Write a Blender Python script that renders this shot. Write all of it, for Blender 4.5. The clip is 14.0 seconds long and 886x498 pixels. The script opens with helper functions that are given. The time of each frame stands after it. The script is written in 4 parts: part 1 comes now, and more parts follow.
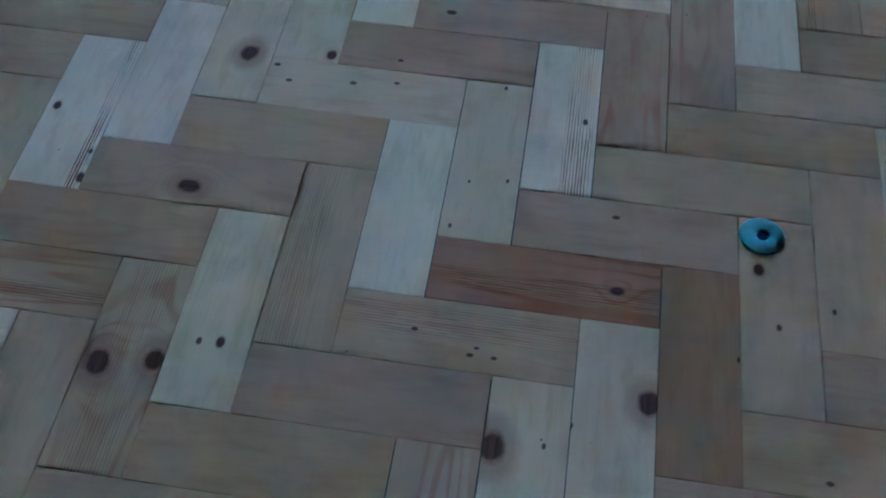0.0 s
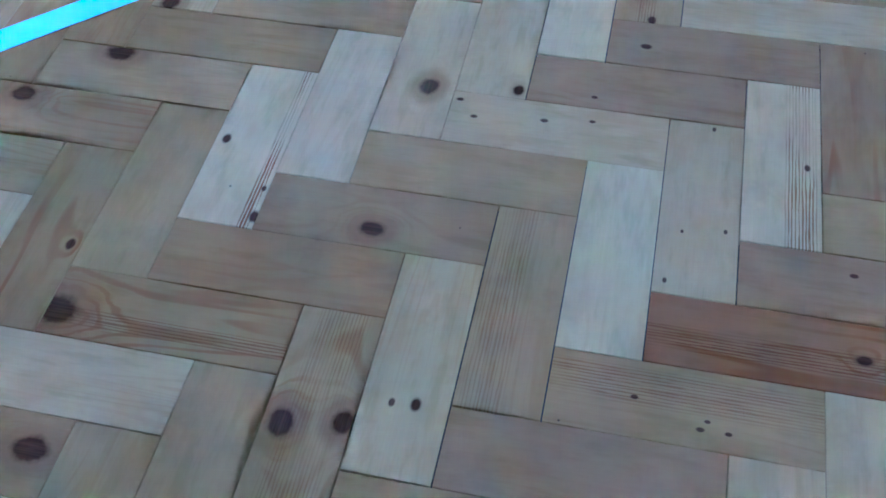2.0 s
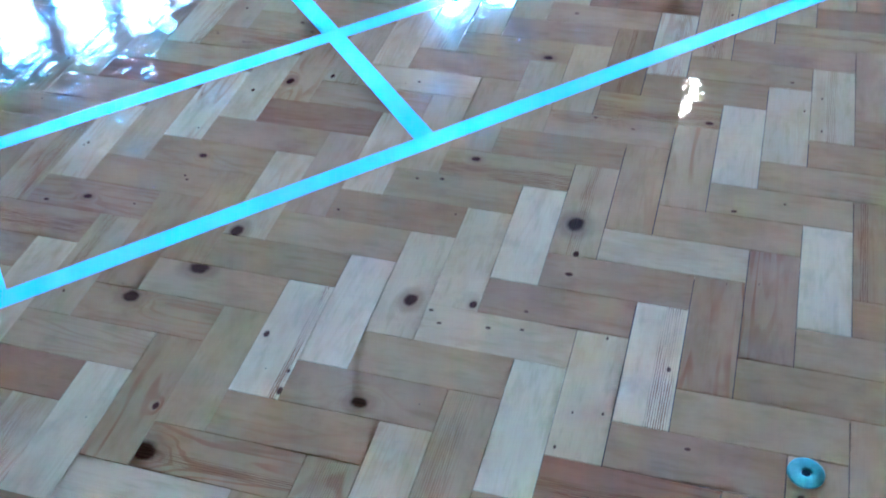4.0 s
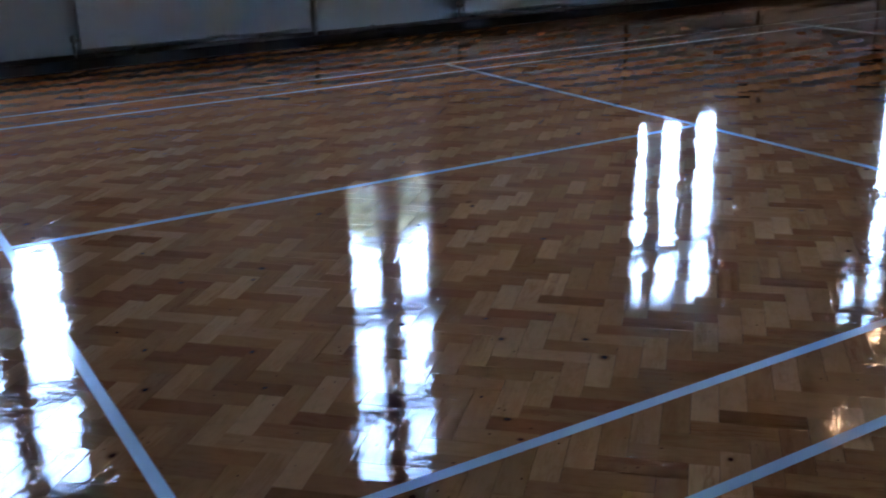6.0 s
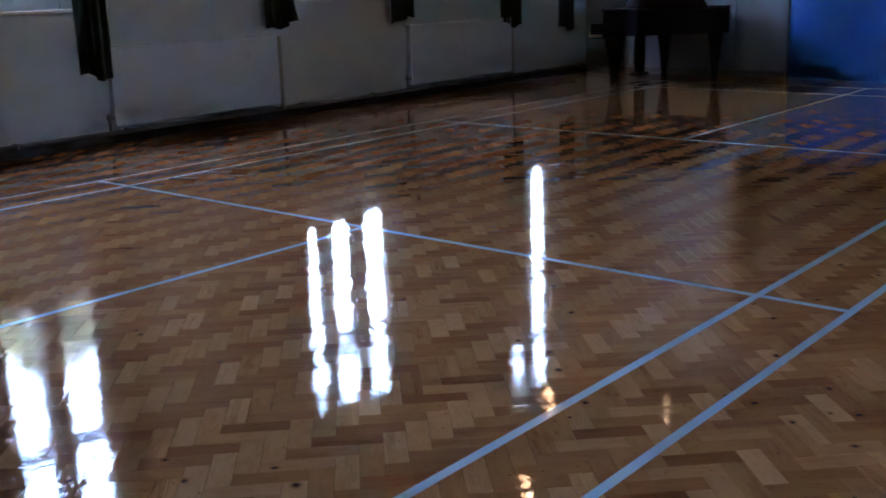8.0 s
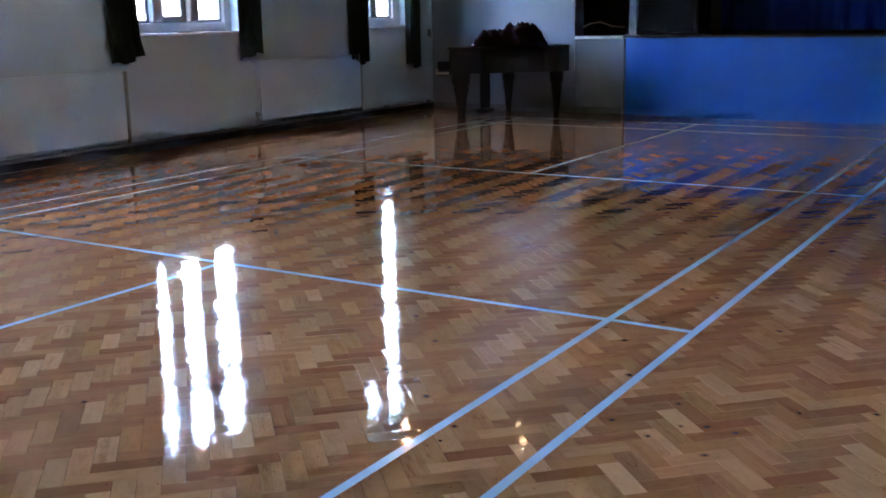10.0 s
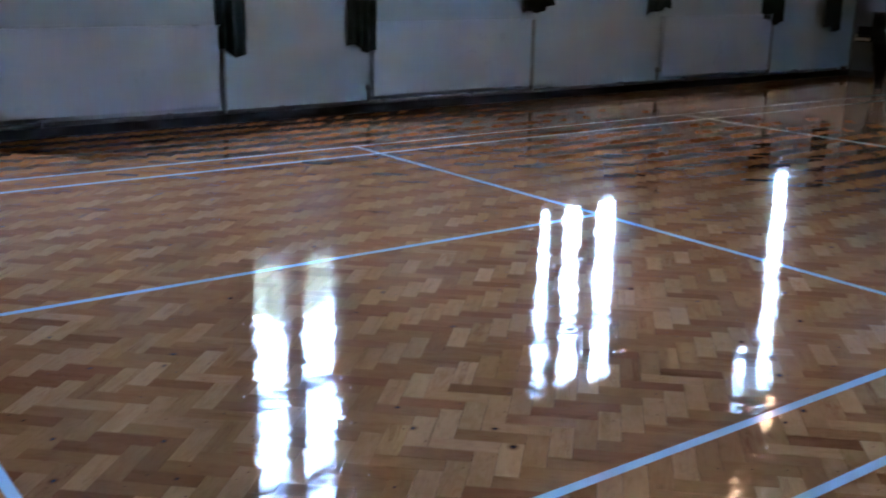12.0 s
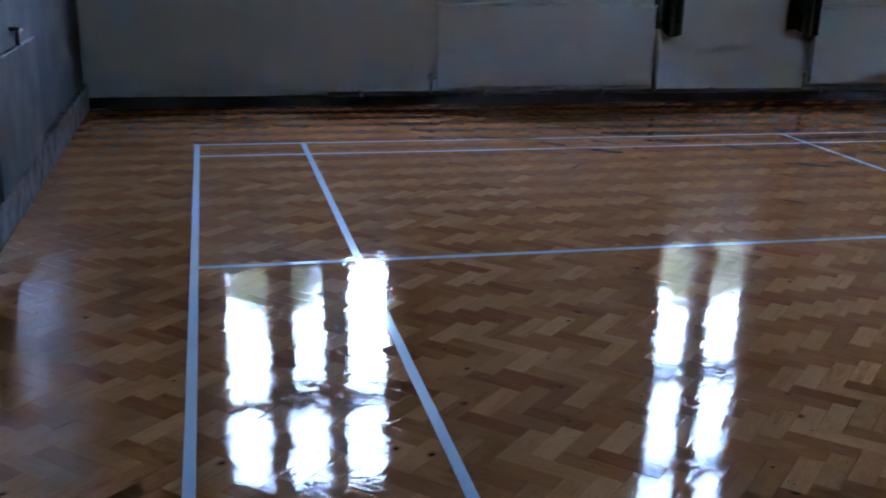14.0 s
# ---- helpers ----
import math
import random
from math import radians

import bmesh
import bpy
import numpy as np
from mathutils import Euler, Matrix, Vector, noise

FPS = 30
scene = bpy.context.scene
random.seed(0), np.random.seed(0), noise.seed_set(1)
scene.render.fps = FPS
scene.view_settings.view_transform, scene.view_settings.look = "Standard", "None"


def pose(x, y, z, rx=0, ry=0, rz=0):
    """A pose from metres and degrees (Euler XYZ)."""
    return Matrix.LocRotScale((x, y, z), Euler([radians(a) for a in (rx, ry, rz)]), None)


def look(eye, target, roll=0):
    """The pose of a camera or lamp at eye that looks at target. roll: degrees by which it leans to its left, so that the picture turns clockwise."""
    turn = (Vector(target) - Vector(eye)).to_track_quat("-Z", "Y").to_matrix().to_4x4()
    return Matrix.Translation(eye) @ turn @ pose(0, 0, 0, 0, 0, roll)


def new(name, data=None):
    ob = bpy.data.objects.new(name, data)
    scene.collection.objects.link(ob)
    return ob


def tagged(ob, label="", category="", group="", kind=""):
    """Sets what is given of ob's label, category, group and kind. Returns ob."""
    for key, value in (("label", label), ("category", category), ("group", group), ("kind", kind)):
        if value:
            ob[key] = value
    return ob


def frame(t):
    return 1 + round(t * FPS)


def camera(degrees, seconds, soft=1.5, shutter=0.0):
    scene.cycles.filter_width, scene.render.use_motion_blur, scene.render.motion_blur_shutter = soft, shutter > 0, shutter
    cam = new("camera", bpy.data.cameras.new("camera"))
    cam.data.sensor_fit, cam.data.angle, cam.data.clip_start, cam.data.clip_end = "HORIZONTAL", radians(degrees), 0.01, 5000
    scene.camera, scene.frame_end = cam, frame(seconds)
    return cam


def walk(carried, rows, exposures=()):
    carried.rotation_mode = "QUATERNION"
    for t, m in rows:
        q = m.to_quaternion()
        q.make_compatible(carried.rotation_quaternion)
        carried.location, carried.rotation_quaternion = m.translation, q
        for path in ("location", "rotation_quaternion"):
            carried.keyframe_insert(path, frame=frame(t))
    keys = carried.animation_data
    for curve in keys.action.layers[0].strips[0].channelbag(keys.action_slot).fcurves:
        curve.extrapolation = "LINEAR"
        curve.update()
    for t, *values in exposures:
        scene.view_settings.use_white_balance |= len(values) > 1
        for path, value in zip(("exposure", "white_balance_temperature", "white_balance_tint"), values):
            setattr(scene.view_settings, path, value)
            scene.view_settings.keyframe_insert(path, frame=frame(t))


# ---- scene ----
cam = camera(45.95, 14.0, soft=1.7, shutter=0.3)
# seconds, then x, y, z in metres and the turn in degrees
PATH = [
    (0.0, 0.257, -1.09, 0.847, 36.542, -0.783, -35.764),
    (0.5, 0.256, -1.028, 0.782, 34.843, 0.501, -36.389),
    (1.0, 0.217, -0.962, 0.766, 38.998, 1.395, -35.992),
    (1.5, 0.195, -0.961, 0.76, 40.124, 2.039, -33.525),
    (2.0, 0.189, -0.959, 0.762, 39.184, 1.217, -32.264),
    (2.2, 0.189, -0.969, 0.768, 40.101, 0.883, -31.315),
    (4.3, 0.189, -1.319, 1.264, 48.019, 2.935, -26.883),
    (4.4, 0.195, -1.338, 1.309, 48.667, 2.463, -26.004),
    (4.5, 0.193, -1.358, 1.348, 50.345, 1.985, -25.537),
    (4.6, 0.186, -1.376, 1.378, 51.945, 1.42, -24.97),
    (5.0, 0.208, -1.446, 1.435, 60.866, 0.021, -23.175),
    (5.5, 0.199, -1.435, 1.4, 65.943, 0.556, -25.644),
    (6.0, 0.302, -1.421, 1.378, 70.899, 1.485, -30.918),
    (6.5, 0.269, -1.373, 1.392, 72.463, 0.143, -37.297),
    (7.0, 0.286, -1.389, 1.44, 72.85, 1.47, -41.251),
    (7.5, 0.32, -1.357, 1.44, 74.596, 2.438, -45.217),
    (8.0, 0.385, -1.336, 1.413, 75.72, 1.967, -49.391),
    (8.5, 0.356, -1.312, 1.413, 76.464, 1.614, -53.84),
    (8.7, 0.302, -1.342, 1.426, 76.779, 1.631, -55.271),
    (9.75, 0.245, -1.345, 1.435, 77.1, 1.15, -58.4),
    (10.8, 0.316, -1.351, 1.394, 77.694, 1.012, -51.025),
    (11.0, 0.331, -1.362, 1.436, 76.673, 0.975, -48.98),
    (11.5, 0.315, -1.356, 1.399, 76.57, -0.045, -43.789),
    (12.0, 0.231, -1.461, 1.461, 74.919, -0.854, -35.793),
    (12.5, 0.261, -1.477, 1.453, 72.666, 0.167, -28.87),
    (13.0, 0.219, -1.55, 1.483, 73.738, 0.123, -23.364),
    (13.5, 0.171, -1.615, 1.491, 73.928, -0.471, -18.018),
    (14.0, 0.153, -1.66, 1.488, 73.362, -1.232, -12.51),
]
EXPOSURES = [
    (0.0, 8.0, 3400, -4), (1.0, 8.77, 3400, -2), (1.5, 8.8, 3470, -2), (2.2, 8.8, 3490, -2), (4.3, 9.0, 3640, -1), (4.6, 8.7, 3950, 4), (5.0, 7.92, 4650, 12),
    (5.5, 6.55, 5400, 18), (6.5, 5.85, 5850, 20), (7.5, 6.02, 5950, 21), (8.7, 6.75, 6050, 22), (11.0, 7.45, 5680, 20), (12.0, 6.95, 5650, 18), (12.5, 6.45, 5750, 18), (14.0, 6.2, 6000, 20),
]
walk(cam, [(t, pose(*r)) for t, *r in PATH], EXPOSURES)

# ---- light: bright overcast sky through the windows, a few small ceiling lamps ----
SUN_UP, SUN_TURN = 45.0, 245.0
world = bpy.data.worlds.new("sky")
scene.world = world
world.use_nodes = True
wn = world.node_tree.nodes
sky = wn.new("ShaderNodeTexSky")
sky.sky_type, sky.sun_disc = "NISHITA", False
sky.sun_elevation, sky.sun_rotation = radians(SUN_UP), radians(SUN_TURN)
sky.dust_density, sky.air_density = 3.0, 1.0
world.node_tree.links.new(sky.outputs[0], wn["Background"].inputs[0])
wn["Background"].inputs[1].default_value = 0.15


def lamp(name, kind, m, energy, colour=(1, 1, 1), **settings):
    data = bpy.data.lights.new(name, kind)
    data.energy, data.color = energy, colour
    ob = new(name, data)
    ob.matrix_world = m
    return data


sun = lamp("sun", "SUN", look((0, 0, 20), (20 * math.sin(radians(SUN_TURN + 180)), 20 * math.cos(radians(SUN_TURN + 180)), 0)), 1.0, (1.0, 0.95, 0.88))
sun.angle = radians(12)

X0, X1, Y0, Y1, TOP = -0.885, 14.35, -3.2, 7.75, 5.4   # the hall's inner faces
SILL = 1.27


# ---- helpers for meshes and materials ----
def finish(bm, name, smooth=False):
    me = bpy.data.meshes.new(name)
    bmesh.ops.recalc_face_normals(bm, faces=bm.faces)
    bm.to_mesh(me)
    bm.free()
    if smooth:
        me.polygons.foreach_set("use_smooth", [True] * len(me.polygons))
    return me


def part(name, bm, material, parent=None, label="", smooth=False):
    ob = new(name, finish(bm, name, smooth))
    ob.data.materials.append(material)
    if parent is not None:
        ob.parent = parent
    if label:
        ob["label"] = label
    return ob


def thing(name, label, category, group="", kind="", at=(0, 0, 0), turn=0):
    ob = new(name)
    ob.empty_display_size = 0.1
    ob.matrix_world = pose(*at, 0, 0, turn)
    return tagged(ob, label, category, group, kind)


def add_box(bm, x0, x1, y0, y1, z0, z1, bevel=0.0, m=None):
    r = bmesh.ops.create_cube(bm, size=1.0)
    mat = Matrix.Translation(((x0 + x1) / 2, (y0 + y1) / 2, (z0 + z1) / 2)) @ Matrix.Diagonal((x1 - x0, y1 - y0, z1 - z0, 1))
    if m is not None:
        mat = m @ mat
    bmesh.ops.transform(bm, matrix=mat, verts=r["verts"])
    if bevel > 0:
        edges = list({e for v in r["verts"] for e in v.link_edges})
        bmesh.ops.bevel(bm, geom=edges, offset=bevel, segments=2, affect="EDGES", profile=0.5)
    return bm


def box(x0, x1, y0, y1, z0, z1, bevel=0.0, m=None):
    return add_box(bmesh.new(), x0, x1, y0, y1, z0, z1, bevel, m)


def add_tube(bm, points, radius, sides=10, caps=True):
    """A round tube along points; radius a number or one for each point."""
    pts = [Vector(p) for p in points]
    rad = radius if isinstance(radius, (list, tuple)) else [radius] * len(pts)
    rings = []
    for i, p in enumerate(pts):
        d = (pts[min(i + 1, len(pts) - 1)] - pts[max(i - 1, 0)]).normalized()
        side = d.cross(Vector((0.31, 0.2, 1)) if abs(d.z) < 0.9 else Vector((1, 0.1, 0))).normalized()
        up = side.cross(d)
        rings.append([bm.verts.new(p + rad[i] * (math.cos(2 * math.pi * k / sides) * side + math.sin(2 * math.pi * k / sides) * up)) for k in range(sides)])
    for r0, r1 in zip(rings, rings[1:]):
        for k in range(sides):
            bm.faces.new((r0[k], r0[(k + 1) % sides], r1[(k + 1) % sides], r1[k]))
    if caps:
        bm.faces.new(rings[0][::-1])
        bm.faces.new(rings[-1])
    return bm


def add_lathe(bm, profile, sides=20, m=None):
    """A turned body from (radius, z) pairs."""
    rings = []
    for r, z in profile:
        rings.append([bm.verts.new((r * math.cos(2 * math.pi * k / sides), r * math.sin(2 * math.pi * k / sides), z)) for k in range(sides)])
    for r0, r1 in zip(rings, rings[1:]):
        for k in range(sides):
            bm.faces.new((r0[k], r0[(k + 1) % sides], r1[(k + 1) % sides], r1[k]))
    bm.faces.new(rings[0][::-1])
    bm.faces.new(rings[-1])
    if m is not None:
        bmesh.ops.transform(bm, matrix=m, verts=[v for ring in rings for v in ring])
    return bm


class Nodes:
    """A short hand for node materials."""

    def __init__(self, name):
        self.mat = bpy.data.materials.new(name)
        self.mat.use_nodes = True
        self.tree = self.mat.node_tree
        self.bsdf = self.tree.nodes["Principled BSDF"]

    def add(self, kind, **inputs):
        n = self.tree.nodes.new("ShaderNode" + kind)
        for key, value in inputs.items():
            self.plug(n.inputs[key.replace("_", " ")], value)
        return n

    def plug(self, socket, value):
        if isinstance(value, bpy.types.NodeSocket):
            self.tree.links.new(value, socket)
        else:
            socket.default_value = value

    def math(self, op, a, b=0.0, c=0.0, clamp=False):
        n = self.tree.nodes.new("ShaderNodeMath")
        n.operation, n.use_clamp = op, clamp
        for s, v in zip(n.inputs, (a, b, c)):
            self.plug(s, v)
        return n.outputs[0]

    def noise(self, vector, scale, detail=3.0, rough=0.55, distort=0.0):
        n = self.add("TexNoise", Vector=vector, Scale=scale, Detail=detail, Roughness=rough, Distortion=distort)
        return n.outputs["Fac"]

    def ramp(self, value, low, high, to_low=0.0, to_high=1.0):
        n = self.tree.nodes.new("ShaderNodeMapRange")
        n.interpolation_type = "SMOOTHSTEP"
        for s, v in zip(n.inputs, (value, low, high, to_low, to_high)):
            self.plug(s, v)
        return n.outputs[0]

    def mix(self, fac, a, b, blend="MIX"):
        n = self.tree.nodes.new("ShaderNodeMix")
        n.data_type, n.blend_type = "RGBA", blend
        self.plug(n.inputs[0], fac)
        self.plug(n.inputs[6], a if isinstance(a, bpy.types.NodeSocket) else (*a, 1))
        self.plug(n.inputs[7], b if isinstance(b, bpy.types.NodeSocket) else (*b, 1))
        return n.outputs[2]

    def place(self, scale=(1, 1, 1)):
        n = self.add("Mapping", Vector=self.add("TexCoord").outputs["Object"])
        n.inputs["Scale"].default_value = scale
        return n.outputs[0]

    def bump(self, height, strength, distance):
        return self.add("Bump", Strength=strength, Distance=distance, Height=height).outputs[0]

    def out(self, **inputs):
        for key, value in inputs.items():
            s = self.bsdf.inputs[key.replace("_", " ")]
            self.plug(s, (*value, 1) if isinstance(value, tuple) and len(value) == 3 else value)
        return self.mat


def paint(name, colour, second=None, rough=0.55, scale=2.5, amount=0.5, grain=60.0, bump=0.08, metal=0.0, fine=0.06, gloss=0.5):
    """Painted or plain surface: blotches at a wide scale, fine grain, a little relief."""
    n = Nodes(name)
    p = n.place()
    second = second or tuple(0.78 * c for c in colour)
    wide = n.ramp(n.noise(p, scale, 4.0, 0.6), 0.38, 0.68, 0.0, amount)
    small = n.noise(p, grain, 3.0, 0.6)
    col = n.mix(wide, colour, second)
    col = n.mix(n.math("MULTIPLY", small, fine * 2), col, tuple(0.55 * c for c in colour))
    return n.out(Base_Color=col, Roughness=n.ramp(n.noise(p, scale * 3, 3.0), 0.3, 0.7, rough - 0.08, min(1.0, rough + 0.1)),
                 Metallic=metal, Specular_IOR_Level=gloss, Normal=n.bump(small, bump, 0.01))


def wood_floor():
    n = Nodes("lacquered_pine")
    uv = n.add("UVMap")
    uv.uv_map = "block"
    sep = n.add("SeparateXYZ", Vector=uv.outputs[0])
    u, v = sep.outputs[0], sep.outputs[1]

    def attribute(name):
        a = n.tree.nodes.new("ShaderNodeAttribute")
        a.attribute_name = name
        return a

    grain = n.add("SeparateXYZ", Vector=attribute("grain").outputs["Vector"])
    contrast, seed, freq = grain.outputs[0], grain.outputs[1], grain.outputs[2]
    tone = attribute("tone").outputs["Color"]
    dark, halo, push = 0.0, 0.0, 0.0
    ragged = n.add("CombineXYZ", X=u, Y=v, Z=seed).outputs[0]
    wob = n.math("ADD", n.math("MULTIPLY", n.noise(ragged, 50.0, 1.0), 0.72), n.math("MULTIPLY", n.noise(ragged, 240.0, 1.0), 0.28))
    for i in range(4):
        k = n.add("SeparateXYZ", Vector=attribute("knot_%d" % i).outputs["Vector"])
        du = n.math("MULTIPLY", n.math("SUBTRACT", u, k.outputs[0]), n.ramp(k.outputs[2], 0.003, 0.009, 0.66, 0.78))
        dv = n.math("SUBTRACT", v, k.outputs[1])
        d = n.math("SQRT", n.math("ADD", n.math("MULTIPLY", du, du), n.math("MULTIPLY", dv, dv)))
        d = n.math("ADD", d, n.math("MULTIPLY", n.math("SUBTRACT", wob, 0.5), n.math("MULTIPLY", k.outputs[2], 0.75)))
        q = n.math("DIVIDE", d, k.outputs[2])
        dark = n.math("MAXIMUM", dark, n.math("MULTIPLY", n.ramp(q, 1.22, 0.62), n.ramp(k.outputs[2], 0.002, 0.006, 0.92, 1.0)))
        q2 = n.math("MULTIPLY", q, q)
        fall = n.math("DIVIDE", 1.0, n.math("ADD", 1.0, n.math("MULTIPLY", q2, n.math("MULTIPLY", q2, 0.06))))
        big = n.ramp(k.outputs[2], 0.003, 0.009)
        halo = n.math("MAXIMUM", halo, n.math("MULTIPLY", fall, n.math("ADD", 0.25, n.math("MULTIPLY", big, 0.75))))
        push = n.math("ADD", push, n.math("MULTIPLY", fall, n.math("MULTIPLY", big, 0.5)))
    field = n.add("CombineXYZ", X=n.math("MULTIPLY", u, 2.6), Y=n.math("MULTIPLY", v, freq), Z=seed)
    rings = n.math("ADD", n.noise(field.outputs[0], 1.0, 1.5, 0.4, 0.25), push)
    bold = n.ramp(contrast, 0.55, 0.9)
    line = n.math("SINE", n.math("MULTIPLY", rings, n.math("SUBTRACT", 58.0, n.math("MULTIPLY", bold, 26.0))))
    line = n.ramp(line, 0.1, 1.0)
    patch = n.ramp(n.noise(n.add("CombineXYZ", X=n.math("MULTIPLY", u, 7.0), Y=n.math("MULTIPLY", v, 16.0), Z=n.math("ADD", seed, 7.3)).outputs[0], 1.0, 2.0), 0.35, 0.65)
    streak = n.noise(n.add("CombineXYZ", X=n.math("MULTIPLY", u, 16.0), Y=n.math("MULTIPLY", v, 420.0), Z=seed).outputs[0], 1.0, 3.0, 0.65)
    blotch = n.noise(n.add("CombineXYZ", X=n.math("MULTIPLY", u, 9.0), Y=n.math("MULTIPLY", v, 22.0), Z=n.math("MULTIPLY", seed, 1.7)).outputs[0], 1.0, 3.0, 0.6)
    late = n.mix(1.0, tone, (0.70, 0.49, 0.35), "MULTIPLY")
    col = n.mix(n.math("MULTIPLY", n.math("MULTIPLY", n.math("MULTIPLY", line, patch), contrast), n.math("ADD", 0.42, n.math("MULTIPLY", bold, 0.55))), tone, late)
    col = n.mix(n.ramp(blotch, 0.45, 0.72, 0.0, 0.45), col, n.mix(1.0, tone, (0.84, 0.70, 0.56), "MULTIPLY"))
    olive = n.noise(n.add("CombineXYZ", X=n.math("MULTIPLY", u, 14.0), Y=n.math("MULTIPLY", v, 60.0), Z=n.math("ADD", seed, 3.1)).outputs[0], 1.0, 3.0, 0.6)
    col = n.mix(n.ramp(olive, 0.5, 0.72, 0.0, 0.5), col, n.mix(1.0, tone, (0.74, 0.76, 0.62), "MULTIPLY"))
    col = n.mix(n.ramp(streak, 0.35, 0.7, 0.0, 0.10), col, n.mix(1.0, tone, (0.70, 0.58, 0.46), "MULTIPLY"))
    smudge = n.noise(n.place(), 14.0, 4.0, 0.65)
    col = n.mix(n.ramp(smudge, 0.52, 0.75, 0.0, 0.35), col, n.mix(1.0, tone, (0.62, 0.60, 0.60), "MULTIPLY"))
    band = n.add("SeparateXYZ", Vector=attribute("band").outputs["Vector"])
    off = n.math("ABSOLUTE", n.math("SUBTRACT", n.math("ADD", v, n.math("MULTIPLY", n.math("SUBTRACT", blotch, 0.5), 0.012)), band.outputs[0]))
    inside = n.math("MULTIPLY", n.ramp(n.math("DIVIDE", off, band.outputs[1]), 1.0, 0.5), band.outputs[2])
    hair = n.ramp(n.math("SINE", n.math("ADD", n.math("MULTIPLY", v, 1900.0), n.math("MULTIPLY", streak, 9.0))), -0.1, 0.8)
    hair = n.math("MULTIPLY", hair, n.ramp(patch, 0.0, 0.6, 0.35, 1.0))
    col = n.mix(n.math("MULTIPLY", inside, hair), col, n.mix(1.0, tone, (0.42, 0.26, 0.17), "MULTIPLY"))
    dots = n.add("TexVoronoi", Vector=n.place(), Scale=24.0)
    keep = n.ramp(n.add("SeparateXYZ", Vector=dots.outputs["Color"]).outputs[0], 0.72, 0.74)
    spot = n.math("MULTIPLY", n.ramp(dots.outputs["Distance"], 0.040, 0.020), keep)
    col = n.mix(n.math("MULTIPLY", spot, 0.75), col, (0.05, 0.024, 0.014))
    col = n.mix(n.math("MULTIPLY", n.ramp(halo, 0.25, 0.9), 0.58), col, (0.27, 0.095, 0.034))
    core = n.mix(n.ramp(streak, 0.3, 0.7), (0.085, 0.019, 0.010), (0.038, 0.009, 0.005))
    core = n.mix(n.ramp(dark, 0.55, 0.98), (0.12, 0.034, 0.016), core)
    col = n.mix(n.math("MULTIPLY", dark, 0.94), col, core)
    place = n.place()
    wave = n.noise(place, 5.0, 2.0, 0.5)
    fine = n.noise(place, 38.0, 3.0, 0.6)
    across = n.math("MINIMUM", n.math("ABSOLUTE", n.math("SUBTRACT", n.math("DIVIDE", v, 0.0762), 0.5)), 0.5)
    along = n.math("MINIMUM", n.math("ABSOLUTE", n.math("SUBTRACT", n.math("DIVIDE", u, 0.2286), 0.5)), 0.5)
    cup = n.math("ADD", n.math("MULTIPLY", across, across), n.math("MULTIPLY", n.math("POWER", along, 6.0), 6.0))
    cup = n.math("MULTIPLY", cup, n.math("SUBTRACT", n.math("FRACT", n.math("MULTIPLY", seed, 3.37)), 0.35))
    height = n.math("ADD", n.math("MULTIPLY", wave, 0.00022), n.math("MULTIPLY", fine, 0.00015))
    height = n.math("ADD", height, n.math("MULTIPLY", cup, 0.00026))
    height = n.math("ADD", height, n.math("MULTIPLY", streak, 0.000012))
    ridge = n.noise(n.add("CombineXYZ", X=n.math("MULTIPLY", u, 11.0), Y=n.math("MULTIPLY", v, 42.0), Z=n.math("ADD", seed, 5.7)).outputs[0], 1.0, 2.0, 0.5)
    height = n.math("ADD", height, n.math("MULTIPLY", ridge, 0.00016))
    # the lacquer sinks a little towards each joint
    edge_v = n.math("MINIMUM", v, n.math("SUBTRACT", 0.0762, v))
    edge_u = n.math("MINIMUM", u, n.math("SUBTRACT", 0.2286, u))
    edge = n.math("MINIMUM", edge_u, edge_v)
    sink = n.math("MULTIPLY", n.ramp(edge, 0.0, 0.005), n.ramp(n.noise(n.add("CombineXYZ", X=n.math("MULTIPLY", u, 14.0), Y=n.math("MULTIPLY", v, 14.0), Z=seed).outputs[0], 1.0, 2.0), 0.45, 0.75, 0.0, 1.0))
    height = n.math("ADD", height, n.math("MULTIPLY", sink, 0.00009))
    height = n.math("ADD", height, n.math("MULTIPLY", n.noise(place, 90.0, 2.0, 0.5), 0.00003))
    # short scratches and nicks in the lacquer, in two slanting directions
    for slant, shift in ((0.55, 1.3), (-0.8, 8.1)):
        flat = n.add("SeparateXYZ", Vector=place)
        x, y = flat.outputs[0], flat.outputs[1]
        along = n.math("ADD", x, n.math("MULTIPLY", y, slant))
        across = n.math("SUBTRACT", y, n.math("MULTIPLY", x, slant))
        cells = n.add("TexVoronoi", Vector=n.add("CombineXYZ", X=n.math("MULTIPLY", along, 11.0), Y=n.math("MULTIPLY", across, 120.0), Z=shift).outputs[0], Scale=1.0)
        some = n.ramp(n.add("SeparateXYZ", Vector=cells.outputs["Color"]).outputs[1], 0.90, 0.92)
        nick = n.math("MULTIPLY", n.ramp(cells.outputs["Distance"], 0.30, 0.05), some)
        height = n.math("ADD", height, n.math("MULTIPLY", nick, 0.00020))
    coat = n.bump(height, 1.0, 1.0)
    wood = n.bump(n.math("SUBTRACT", streak, dark), 0.05, 0.002)
